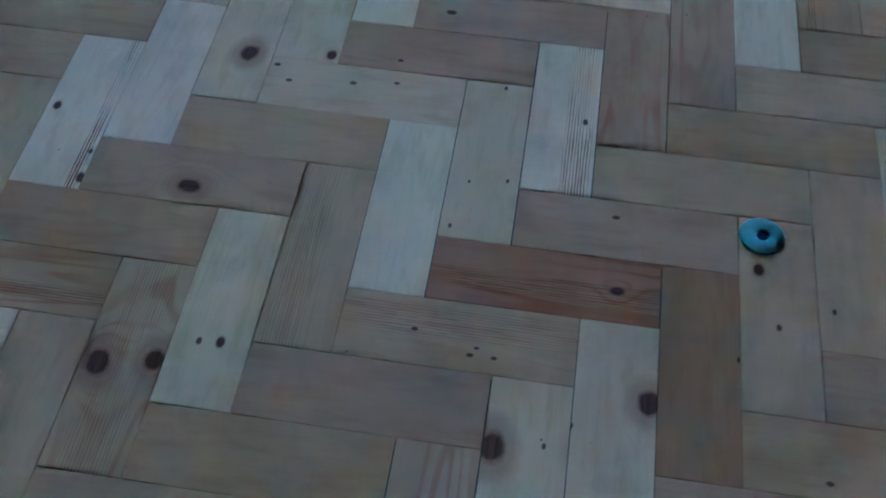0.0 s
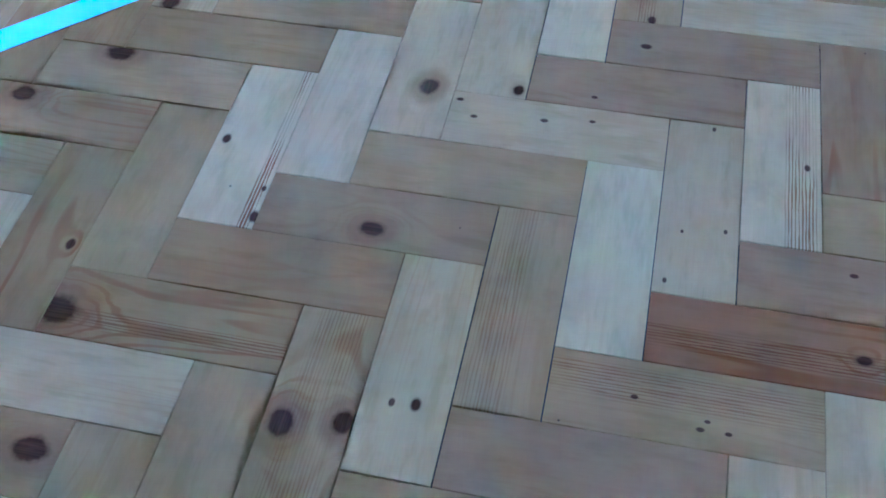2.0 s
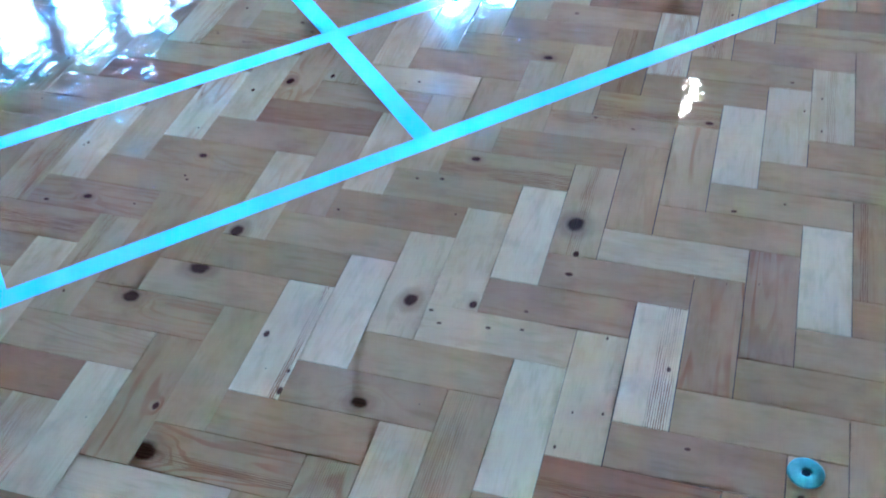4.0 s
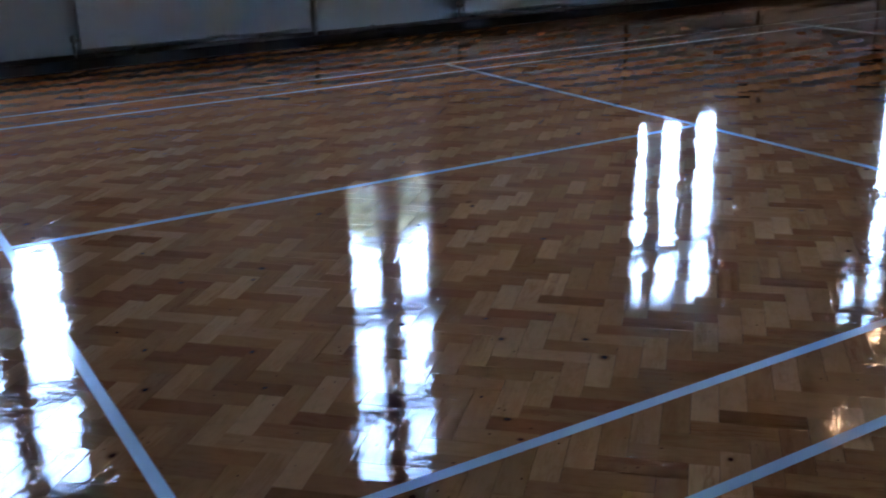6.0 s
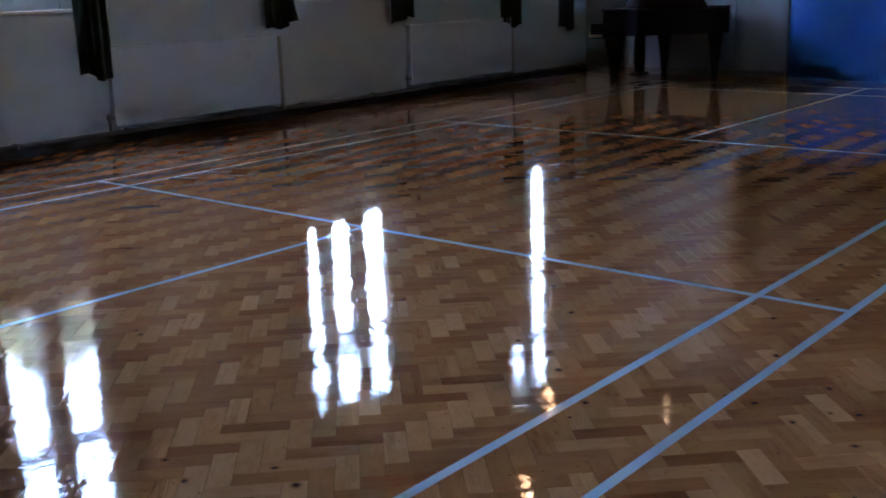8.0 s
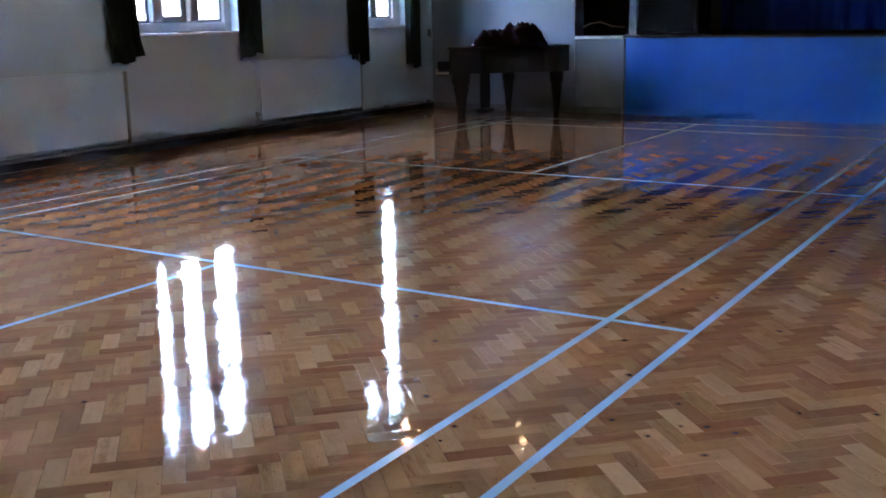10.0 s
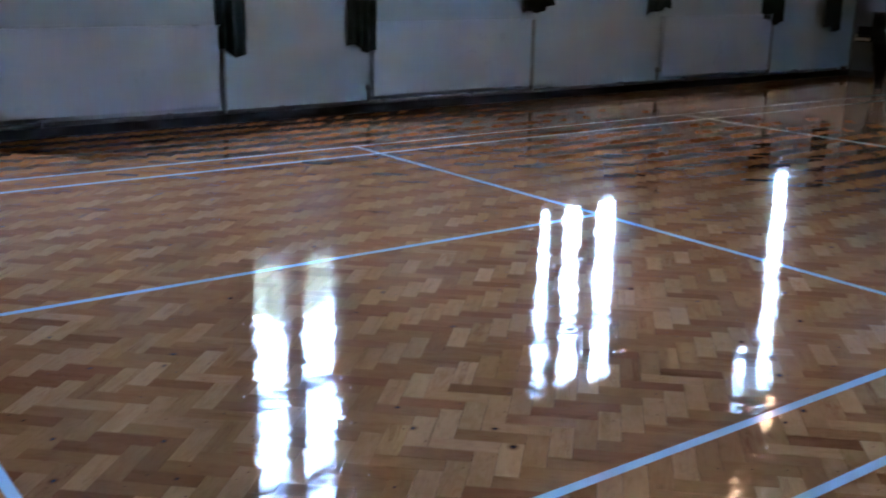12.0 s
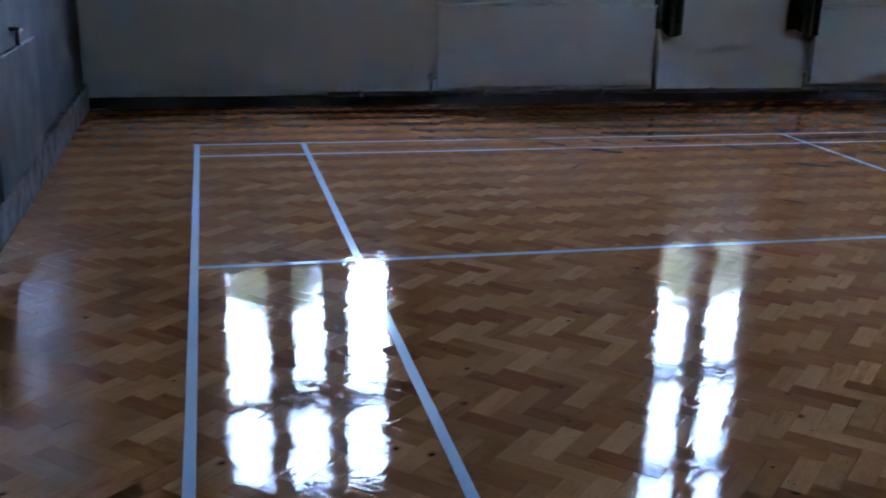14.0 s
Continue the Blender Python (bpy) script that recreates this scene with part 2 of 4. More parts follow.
    return n.out(Base_Color=col, Roughness=n.ramp(streak, 0.3, 0.7, 0.44, 0.54), Normal=wood,
                 Coat_Weight=1.0, Coat_Roughness=n.math("ADD", n.ramp(fine, 0.3, 0.7, 0.006, 0.018), n.ramp(n.noise(place, 700.0, 1.0), 0.60, 0.70, 0.0, 0.07)), Coat_IOR=1.5, Coat_Normal=coat, Specular_IOR_Level=0.0)


def tape_material():
    n = Nodes("blue_tape")
    p = n.place()
    fine = n.noise(p, 70.0, 3.0)
    wide = n.ramp(n.noise(p, 3.0, 3.0), 0.35, 0.7, 0.0, 0.5)
    col = n.mix(wide, (0.44, 0.665, 0.86), (0.48, 0.685, 0.87))
    col = n.mix(n.ramp(n.noise(p, 25.0, 4.0, 0.7), 0.58, 0.75, 0.0, 0.35), col, (0.33, 0.50, 0.69))
    return n.out(Base_Color=col, Roughness=0.5, Coat_Weight=0.8, Coat_Roughness=n.ramp(fine, 0.3, 0.7, 0.06, 0.14), Normal=n.bump(fine, 0.1, 0.002))


def leaf_material(name, a, b):
    n = Nodes(name)
    r = n.add("NewGeometry").outputs["Random Per Island"]
    col = n.mix(r, a, b)
    return n.out(Base_Color=col, Roughness=0.6)


def glass_material():
    n = Nodes("window_glass")
    p = n.place()
    return n.out(Base_Color=(1.0, 1.0, 1.0), Roughness=0.0, Transmission_Weight=1.0, IOR=1.01, Normal=n.bump(n.noise(p, 3.0, 2.0), 0.02, 0.01))


def drape_material(name, a, b, sheen=0.03):
    n = Nodes(name)
    p = n.place((1, 1, 0.25))
    weave = n.noise(n.place((400, 400, 400)), 1.0, 2.0)
    col = n.mix(n.noise(p, 9.0, 3.0), a, b)
    return n.out(Base_Color=col, Roughness=0.9, Sheen_Weight=sheen, Specular_IOR_Level=0.2, Normal=n.bump(weave, 0.15, 0.002))


FLOOR = wood_floor()
TAPE = tape_material()
WALL = paint("wall_paint", (0.57, 0.66, 0.74), (0.50, 0.585, 0.66), rough=0.6, scale=0.8, amount=0.55, grain=45.0, bump=0.12)
SOUTHWALL = paint("white_wall_paint", (0.62, 0.65, 0.69), (0.57, 0.60, 0.64), rough=0.6, scale=0.8, amount=0.5, grain=45.0, bump=0.12)
# pale end wall; the low light at this end is put into its dark colour
WESTWALL = paint("shaded_wall_tone", (0.11, 0.125, 0.15), (0.08, 0.09, 0.11), rough=0.6, scale=0.9, amount=0.6)
# unseen ceiling, set dark so that less light bounces down
CEILING = paint("ceiling_low_bounce", (0.15, 0.15, 0.155), (0.11, 0.11, 0.115), rough=0.7, scale=0.6)
SKIRT = paint("dark_gloss_paint", (0.035, 0.04, 0.05), (0.06, 0.065, 0.075), rough=0.4, scale=4.0, grain=80.0)
WORN = paint("worn_grey_paint", (0.24, 0.25, 0.26), (0.03, 0.035, 0.05), rough=0.55, scale=7.0, amount=1.0)
RADIATOR = paint("radiator_enamel", (0.64, 0.73, 0.86), (0.58, 0.67, 0.80), rough=0.35, scale=1.5, amount=0.4, grain=120.0, bump=0.03)
PIPE = paint("pipe_paint", (0.18, 0.19, 0.21), (0.10, 0.10, 0.12), rough=0.45, scale=6.0)
RISER = paint("grey_pipe_paint", (0.32, 0.33, 0.34), (0.24, 0.25, 0.27), rough=0.5, scale=6.0)
STONE = paint("window_stone", (0.46, 0.48, 0.50), (0.34, 0.36, 0.38), rough=0.75, scale=4.0, grain=90.0, bump=0.25)
SILLPAINT = paint("sill_gloss_paint", (0.82, 0.82, 0.80), (0.70, 0.70, 0.68), rough=0.25, scale=3.0)
LEAD = paint("window_frame_paint", (0.22, 0.24, 0.26), (0.15, 0.16, 0.18), rough=0.5, scale=5.0)
GLASS = glass_material()
CURTAIN = drape_material("dark_green_curtain", (0.012, 0.022, 0.020), (0.028, 0.042, 0.036))
BLUE = paint("blue_stage_paint", (0.012, 0.15, 0.62), (0.010, 0.12, 0.50), rough=0.5, scale=1.6, amount=0.5)
DRAPE = drape_material("blue_stage_drape", (0.012, 0.05, 0.34), (0.02, 0.08, 0.48))
STAGEWALL = paint("stage_wall_paint", (0.25, 0.275, 0.33), (0.21, 0.23, 0.28), rough=0.6, scale=0.9)
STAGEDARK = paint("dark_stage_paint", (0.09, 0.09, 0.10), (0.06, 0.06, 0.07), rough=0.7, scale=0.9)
# dark only to take bounced light away from the stage end
DARKWALL = paint("bounce_cut_paint", (0.09, 0.085, 0.085), (0.065, 0.06, 0.06), rough=0.6, scale=0.9)
STAGEWOOD = paint("stage_boards", (0.16, 0.10, 0.06), (0.09, 0.06, 0.04), rough=0.5, scale=3.0)
BLACK = paint("black_lacquer", (0.012, 0.010, 0.010), (0.020, 0.014, 0.012), rough=0.42, scale=3.0, grain=100.0, bump=0.02, gloss=0.2)
IVORY = paint("ivory_keys", (0.78, 0.76, 0.70), (0.66, 0.63, 0.55), rough=0.3, scale=12.0)
CLOTH = drape_material("dark_red_blanket", (0.008, 0.005, 0.005), (0.034, 0.011, 0.010), 0.0)
CASE = paint("black_case_cloth", (0.015, 0.014, 0.015), (0.03, 0.028, 0.03), rough=0.85, scale=8.0)
STEEL = paint("brushed_steel", (0.20, 0.23, 0.145), (0.14, 0.165, 0.105), rough=0.55, scale=40.0, grain=300.0, metal=0.85, bump=0.03)
HOLE = paint("socket_dark", (0.010, 0.012, 0.014), rough=0.8)
DOORPAINT = paint("grey_door_paint", (0.11, 0.13, 0.15), (0.08, 0.095, 0.11), rough=0.5, scale=1.2)
BASE = paint("bitumen", (0.020, 0.015, 0.012), (0.03, 0.022, 0.016), rough=0.9)
GRASS = paint("lawn", (0.08, 0.14, 0.04), (0.05, 0.095, 0.03), rough=0.9, scale=0.7, amount=0.8, grain=30.0)
BARK = paint("bark", (0.12, 0.09, 0.06), (0.07, 0.05, 0.035), rough=0.9, scale=8.0)
LEAVES = leaf_material("leaves", (0.022, 0.036, 0.016), (0.042, 0.060, 0.028))
BULB = Nodes("warm_bulb").out(Base_Color=(0.9, 0.85, 0.75), Emission_Color=(1.0, 0.62, 0.30), Emission_Strength=1.0)
DIMBULB = Nodes("dim_bulb").out(Base_Color=(0.9, 0.85, 0.75), Emission_Color=(1.0, 0.62, 0.30), Emission_Strength=0.22)
LAMPMETAL = paint("lamp_enamel", (0.70, 0.69, 0.66), rough=0.35)

# ---- the hall ----
THICK = 0.42
# middle, top of the opening, half its width, foot of the panes, middles of the transoms, the lights left to right
THREE = ((-0.80, -0.365), (-0.215, 0.215), (0.365, 0.80))
WINDOWS = [
    (1.02, 4.06, 0.93, 1.53, (2.985,), THREE),
    (5.15, 5.02, 0.66, 1.48, (3.02, 4.14), ((-0.50, -0.09), (0.09, 0.50))),
    (9.10, 3.92, 0.92, 1.41, (3.02,), THREE),
    (13.00, 5.04, 0.68, 1.41, (3.06, 4.12), ((-0.53, -0.11), (0.07, 0.50))),
]


def wall_along_x(name, y_in, y_out, openings, z_top, label, material=WALL):
    bm = bmesh.new()
    ya, yb = min(y_in, y_out), max(y_in, y_out)
    xs = X0 - THICK
    for x_left, x_right, z_low, z_high in openings:
        add_box(bm, xs, x_left, ya, yb, 0, z_top)
        add_box(bm, x_left, x_right, ya, yb, 0, z_low)
        add_box(bm, x_left, x_right, ya, yb, z_high, z_top)
        xs = x_right
    add_box(bm, xs, X1 + THICK, ya, yb, 0, z_top)
    return tagged(part(name, bm, material), label, "wall", kind="structure")


wall_along_x("wall_north", Y1, Y1 + THICK, [(cx - half, cx + half, SILL, top) for cx, top, half, *_ in WINDOWS], TOP, "off-white painted hall wall with four mullioned windows")
HALF = 7.2
SLIT = (4.35, 4.63, 2.6, 4.6)   # a narrow opening added behind the camera, unseen, to light the north wall
bm = box(X0 - THICK, SLIT[0], Y0 - THICK, Y0, 0, TOP)
add_box(bm, SLIT[1], HALF, Y0 - THICK, Y0, 0, TOP)
add_box(bm, SLIT[0], SLIT[1], Y0 - THICK, Y0, 0, SLIT[2])
add_box(bm, SLIT[0], SLIT[1], Y0 - THICK, Y0, SLIT[3], TOP)
tagged(part("wall_south", bm, SOUTHWALL), "pale painted hall wall with one added narrow window", "wall", kind="structure")
# unseen east half of the wall, darkened to dim the stage end
tagged(part("wall_south_east", box(HALF, X1 + THICK, Y0 - THICK, Y0, 0, TOP), DARKWALL), "unseen hall wall half, darkened to cut bounced light near the stage", "wall", kind="structure")
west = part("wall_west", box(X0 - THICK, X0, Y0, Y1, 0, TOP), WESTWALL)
tagged(west, "off-white end wall with its shade painted in as dark grey, scuffed base", "wall", kind="structure")
tagged(part("ceiling", box(X0 - THICK, X1 + 4.4, Y0 - THICK, Y1 + THICK, TOP, TOP + 0.2), CEILING), "plain unseen ceiling of the hall, kept dark grey to lower bounce", "ceiling", kind="structure")

# skirting: dark board with a rounded top edge, a thin shadow gap above the floor
def skirting(name, x0, x1, y0, y1, material, high=0.12):
    bm = box(x0, x1, y0, y1, 0.002, high, bevel=0.006)
    return tagged(part(name, bm, material), "dark painted skirting board along the wall", "skirting board", kind="structure")


skirting("baseboard", X0 + 0.02, X1 - 0.02, Y1 - 0.022, Y1 - 0.002, SKIRT, 0.10)
skirting("baseboard", X0 + 0.002, X0 + 0.046, -0.6, Y1 - 0.03, WORN, 0.22)

# west wall: a flat grey radiator with a bent pipe at its top
west_rad = thing("radiator", "grey painted flat panel radiator on the end wall", "radiator", "hall radiators")
part("front_panel", box(X0 + 0.062, X0 + 0.080, 3.45, 4.86, 0.24, 0.89, bevel=0.008), DOORPAINT, west_rad)
part("back_panel", box(X0 + 0.036, X0 + 0.0615, 3.47, 4.84, 0.25, 0.88, bevel=0.004), DOORPAINT, west_rad)
for yy in (3.75, 4.55):
    part("bracket", box(X0 + 0.001, X0 + 0.0355, yy - 0.02, yy + 0.02, 0.35, 0.78), PIPE, west_rad)
bm = bmesh.new()
add_tube(bm, [(X0 + 0.07, 4.30, 0.888), (X0 + 0.07, 4.30, 0.93), (X0 + 0.07, 4.33, 0.955), (X0 + 0.07, 4.42, 0.96), (X0 + 0.05, 4.47, 0.96), (X0 + 0.002, 4.47, 0.96)], 0.012)
part("pipe", bm, RISER, west_rad, "thin bent pipe", smooth=True)


# ---- windows ----
def window(index, cx, top, half, low, bars, lights):
    count = {2: "two", 3: "three"}[len(lights)]
    w = thing("window_%d" % index, "mullioned %s-light window with stone mullions and white sill" % count, "window", kind="structure", at=(cx, Y1, 0))
    y_a, y_b = 0.15, 0.28
    first, last = lights[0][0], lights[-1][1]
    bm = box(-half, first, y_a, y_b, SILL, top, bevel=0.01)
    add_box(bm, last, half, y_a, y_b, SILL, top, bevel=0.01)
    add_box(bm, first, last, y_a, y_b, SILL, low, bevel=0.01)
    add_box(bm, first, last, y_a, y_b, top - 0.08, top, bevel=0.01)
    part("window_frame", bm, STONE, w)
    for a, b in zip(lights, lights[1:]):
        part("mullion", box(a[1], b[0], y_a - 0.03, y_b + 0.002, low, top - 0.08, bevel=0.03), STONE, w)
    for z in bars:
        for xa, xb in lights:
            part("transom", box(xa, xb, y_a + 0.01, y_b - 0.01, z - 0.072, z + 0.072, bevel=0.01), STONE, w)
    edges = [low] + [z + s * 0.072 for z in bars for s in (-1, 1)] + [top - 0.08]
    for za, zb in zip(edges[::2], edges[1::2]):
        for xa, xb in lights:
            fw = 0.075 if len(lights) == 3 and za < 2.0 and xa < 0 < xb else 0.032
            bm = box(xa, xa + fw, 0.195, 0.235, za, zb)
            add_box(bm, xb - fw, xb, 0.195, 0.235, za, zb)
            add_box(bm, xa + fw, xb - fw, 0.195, 0.235, za, za + fw)
            add_box(bm, xa + fw, xb - fw, 0.195, 0.235, zb - fw, zb)
            casement = part("casement", bm, LEAD, w)
            pane = part("pane", box(xa + fw, xb - fw, 0.213, 0.217, za + fw, zb - fw), GLASS, casement)
            pane.visible_shadow = False
    part("window_sill", box(-half - 0.03, half + 0.03, -0.05, 0.148, SILL - 0.004, SILL + 0.030, bevel=0.008), SILLPAINT, w, "white gloss-painted sill")
    return w


for i, row in enumerate(WINDOWS):
    window(i + 1, *row)


# frame and pane for the added opening that brightens the wall opposite
def added_slit(x0, x1, z0, z1):
    w = thing("window_5", "added unseen narrow window with a slim dark frame, lights the opposite wall", "window", kind="structure", at=((x0 + x1) / 2, Y0 - 0.36, 0))
    half, edge = (x1 - x0) / 2, 0.012
    bm = box(-half, -half + edge, -0.02, 0.02, z0, z1)
    add_box(bm, half - edge, half, -0.02, 0.02, z0, z1)
    add_box(bm, -half + edge, half - edge, -0.02, 0.02, z0, z0 + edge)
    add_box(bm, -half + edge, half - edge, -0.02, 0.02, z1 - edge, z1)
    part("window_frame", bm, LEAD, w)
    pane = part("pane", box(-half + edge, half - edge, -0.002, 0.002, z0 + edge, z1 - edge), GLASS, w)
    pane.visible_shadow = False


added_slit(*SLIT)


# ---- curtains: hanging folds, closed mesh with thickness ----
def curtain(x0, x1, z0, z1, top0, top1, seed, bend=1.4):
    """A gathered curtain; x0..x1 at its hem, top0..top1 at its head."""
    rnd = random.Random(seed)
    t = thing("curtain", "dark green heavy curtain hanging in folds beside a window", "curtain", "hall curtains", at=(0, 0, 0))
    bm = bmesh.new()
    cols, rws = 44, 14
    folds = max(3, round((x1 - x0) / 0.085))
    ph = rnd.random() * 6
    sheets = []
    for side in (0, 1):
        grid = []
        for j in range(rws + 1):
            f = j / rws
            g = f ** bend
            a, b = x0 + (top0 - x0) * g, x1 + (top1 - x1) * g
            row = []
            for i in range(cols + 1):
                s = i / cols
                wav = math.sin(2 * math.pi * folds * s + ph + 0.5 * math.sin(3 * f + ph)) * (0.030 + 0.012 * math.sin(5 * s + ph))
                hem = 0.035 * math.sin(4.1 * s + ph) * (1 - f) if j == 0 else 0
                row.append(bm.verts.new((a + (b - a) * s, Y1 - 0.11 + wav + (0.012 if side else 0), z0 + (z1 - z0) * f + hem + 0.02 * (1 - f) * math.sin(9 * s))))
            grid.append(row)
        sheets.append(grid)
    for grid in sheets:
        for j in range(rws):
            for i in range(cols):
                bm.faces.new((grid[j][i], grid[j][i + 1], grid[j + 1][i + 1], grid[j + 1][i]))
    a, b = sheets
    for j in range(rws):
        for i in (0, cols):
            bm.faces.new((a[j][i], a[j + 1][i], b[j + 1][i], b[j][i]))
    for i in range(cols):
        for j in (0, rws):
            bm.faces.new((a[j][i], a[j][i + 1], b[j][i + 1], b[j][i]))
    part("curtain_cloth", bm, CURTAIN, t, smooth=True)
    bm = bmesh.new()
    add_tube(bm, [(min(x0, top0), Y1 - 0.105, z1 + 0.012), (max(x1, top1), Y1 - 0.105, z1 + 0.012)], 0.013)
    add_box(bm, (x0 + x1) / 2 - 0.02, (x0 + x1) / 2 + 0.02, Y1 - 0.11, Y1 - 0.001, z1 + 0.0, z1 + 0.03)
    part("curtain_rail", bm, PIPE, t, "dark metal curtain rail", smooth=True)
    return t


for seed, (x0, x1, hem, head) in enumerate([
        (-0.42, -0.02, 1.02, 4.15), (1.90, 2.32, 1.02, 4.15), (4.27, 4.56, 0.66, 4.05), (5.66, 6.00, 0.66, 4.05),
        (7.90, 8.36, 1.02, 4.10), (9.86, 10.26, 0.98, 4.10), (12.10, 12.54, 0.82, 4.00), (13.52, 13.86, 0.69, 4.00)]):
    curtain(x0, x1, hem, head, x0 - 0.03, x1 - 0.12 if seed == 4 else x1 + 0.02, seed + 1, 0.35 if seed == 4 else 1.4)


# ---- radiators with pipes ----
def radiator(x0, x1, z0=0.175, z1=0.905):
    y = Y1
    r = thing("radiator", "white enamelled flat panel radiator on the wall under a shelf", "radiator", "hall radiators")
    front = box(x0, x1, y - 0.105, y - 0.085, z0, z1, bevel=0.008)
    part("front_panel", front, RADIATOR, r)
    part("back_panel", box(x0 + 0.01, x1 - 0.01, y - 0.055, y - 0.04, z0 + 0.01, z1 - 0.01, bevel=0.004), RADIATOR, r)
    bm = bmesh.new()
    for i in range(int((x1 - x0) / 0.05)):
        x = x0 + 0.03 + i * 0.05
        add_box(bm, x, x + 0.018, y - 0.0845, y - 0.0555, z0 + 0.02, z1 - 0.02)
    part("fins", bm, RADIATOR, r)
    part("top_grille", box(x0, x1, y - 0.0845, y - 0.0555, z1 - 0.018, z1 - 0.002), RADIATOR, r)
    for xx in (x0 + 0.25, x1 - 0.25):
        part("bracket", box(xx - 0.02, xx + 0.02, y - 0.0395, y - 0.001, z0 + 0.1, z1 - 0.1), PIPE, r)
    bm = bmesh.new()
    add_tube(bm, [(x0 - 0.045, y - 0.07, 0.11), (x0 - 0.045, y - 0.07, 0.24), (x0 - 0.02, y - 0.07, 0.255), (x0 + 0.012, y - 0.07, 0.255)], 0.013)
    add_lathe(bm, [(0.016, 0.0), (0.026, 0.01), (0.026, 0.05), (0.018, 0.06)], 14, pose(x0 - 0.045, y - 0.07, 0.235))
    part("valve", bm, RISER, r, "grey painted radiator valve", smooth=True)
    bm = bmesh.new()
    add_tube(bm, [(x1 + 0.055, y - 0.06, 0.11), (x1 + 0.055, y - 0.06, z1 + 0.004)], 0.026)
    add_tube(bm, [(x1 + 0.05, y - 0.07, z1 - 0.05), (x1 - 0.012, y - 0.07, z1 - 0.05)], 0.012)
    part("riser_pipe", bm, RISER, r, "grey painted riser pipe", smooth=True)
    return r


RADS = [(2.19, 4.275), (5.95, 8.04), (10.20, 12.30)]
for x0, x1 in RADS:
    radiator(x0, x1)
    shelf = thing("radiator_shelf", "narrow painted shelf fixed above a radiator", "shelf", "radiator shelves")
    part("board", box(x0 - 0.01, x1 + 0.01, Y1 - 0.110, Y1 - 0.002, 0.9065, 0.9205, bevel=0.004), RADIATOR, shelf)
    part("wall_strip", box(x0 - 0.01, x1 + 0.01, Y1 - 0.016, Y1 - 0.002, 0.921, 0.945, bevel=0.003), WALL, shelf)
heating = thing("heating_pipe", "dark painted heating pipe running above the skirting", "pipe")
bm = bmesh.new()
add_tube(bm, [(1.2, Y1 - 0.06, 0.115), (X1 - 0.4, Y1 - 0.06, 0.115)], 0.021, 12)
part("main_run", bm, PIPE, heating, smooth=True)
for i in range(12):
    x = 1.5 + i * 1.15
    part("pipe_clip", box(x - 0.012, x + 0.012, Y1 - 0.085, Y1 - 0.001, 0.088, 0.142, bevel=0.003), PIPE, heating)

# ---- the stage end ----
STAGE = 1.10
OPEN_Y = 5.29     # near edge of the proscenium on the window side
BLUE_Y = 4.53
bm = box(X1, X1 + 0.3, OPEN_Y, Y1, 0, TOP)
add_box(bm, X1, X1 + 0.3, Y0, -0.9, 0, TOP)
add_box(bm, X1, X1 + 0.3, -0.9, OPEN_Y, 4.2, TOP)
tagged(part("wall_east", bm, STAGEWALL), "pale painted end wall with a stage opening", "wall", kind="structure")
stage = thing("stage", "raised stage with white and blue painted front", "stage", kind="structure")
part("front_panel", box(X1 + 0.02, X1 + 0.296, BLUE_Y + 0.002, OPEN_Y, 0.0, STAGE - 0.05), STAGEWALL, stage, "pale painted front panel")
# blue front: it springs from behind the pale panel and bows out into the hall
N = 48


def bow(y, out=0.0):
    """How far along x the blue front stands at y."""
    q = min(1.0, max(0.0, (BLUE_Y - y) / (BLUE_Y + 0.9)))
    return X1 + 0.07 - 0.32 * math.sin(math.pi * q) ** 0.5 - out


def bowed_slab(z0, z1, out):
    bm = bmesh.new()
    ys = [BLUE_Y - (BLUE_Y + 0.9) * (0.5 - 0.5 * math.cos(math.pi * i / N)) for i in range(N + 1)]
    low = [bm.verts.new((bow(y, out), y, z0)) for y in ys]
    high = [bm.verts.new((bow(y, out), y, z1)) for y in ys]
    low2 = [bm.verts.new((X1 + 0.28, y, z0)) for y in ys]
    high2 = [bm.verts.new((X1 + 0.28, y, z1)) for y in ys]
    fronts = []
    for i in range(N):
        fronts.append(bm.faces.new((low[i], low[i + 1], high[i + 1], high[i])))
        bm.faces.new((high[i], high[i + 1], high2[i + 1], high2[i]))
        bm.faces.new((low2[i], low2[i + 1], low[i + 1], low[i]))
        bm.faces.new((low2[i], high2[i], high2[i + 1], low2[i + 1]))
    bm.faces.new((low[0], high[0], high2[0], low2[0]))
    bm.faces.new((low[N], low2[N], high2[N], high[N]))
    for f in fronts:
        f.smooth = True
    bmesh.ops.split_edges(bm, edges=[e for e in bm.edges if len(e.link_faces) == 2 and e.link_faces[0].smooth != e.link_faces[1].smooth])
    return bm


part("apron", bowed_slab(0.001, STAGE - 0.03, 0.0), BLUE, stage, "bright blue painted bowed apron")
part("boards", box(X1 + 0.30, X1 + 4.2, Y0, Y1, STAGE - 0.03, STAGE), STAGEWOOD, stage, "dark wooden stage boards")
part("nosing", box(X1 - 0.02, X1 + 0.296, BLUE_Y + 0.004, OPEN_Y - 0.004, STAGE - 0.046, STAGE + 0.002, bevel=0.01), SILLPAINT, stage, "white nosing along the stage edge")
part("nosing", bowed_slab(STAGE - 0.029, STAGE + 0.002, 0.02), SKIRT, stage, "dark nosing along the bowed stage edge")
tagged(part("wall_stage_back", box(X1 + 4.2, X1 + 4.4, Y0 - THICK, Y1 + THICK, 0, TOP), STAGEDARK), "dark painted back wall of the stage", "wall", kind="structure")
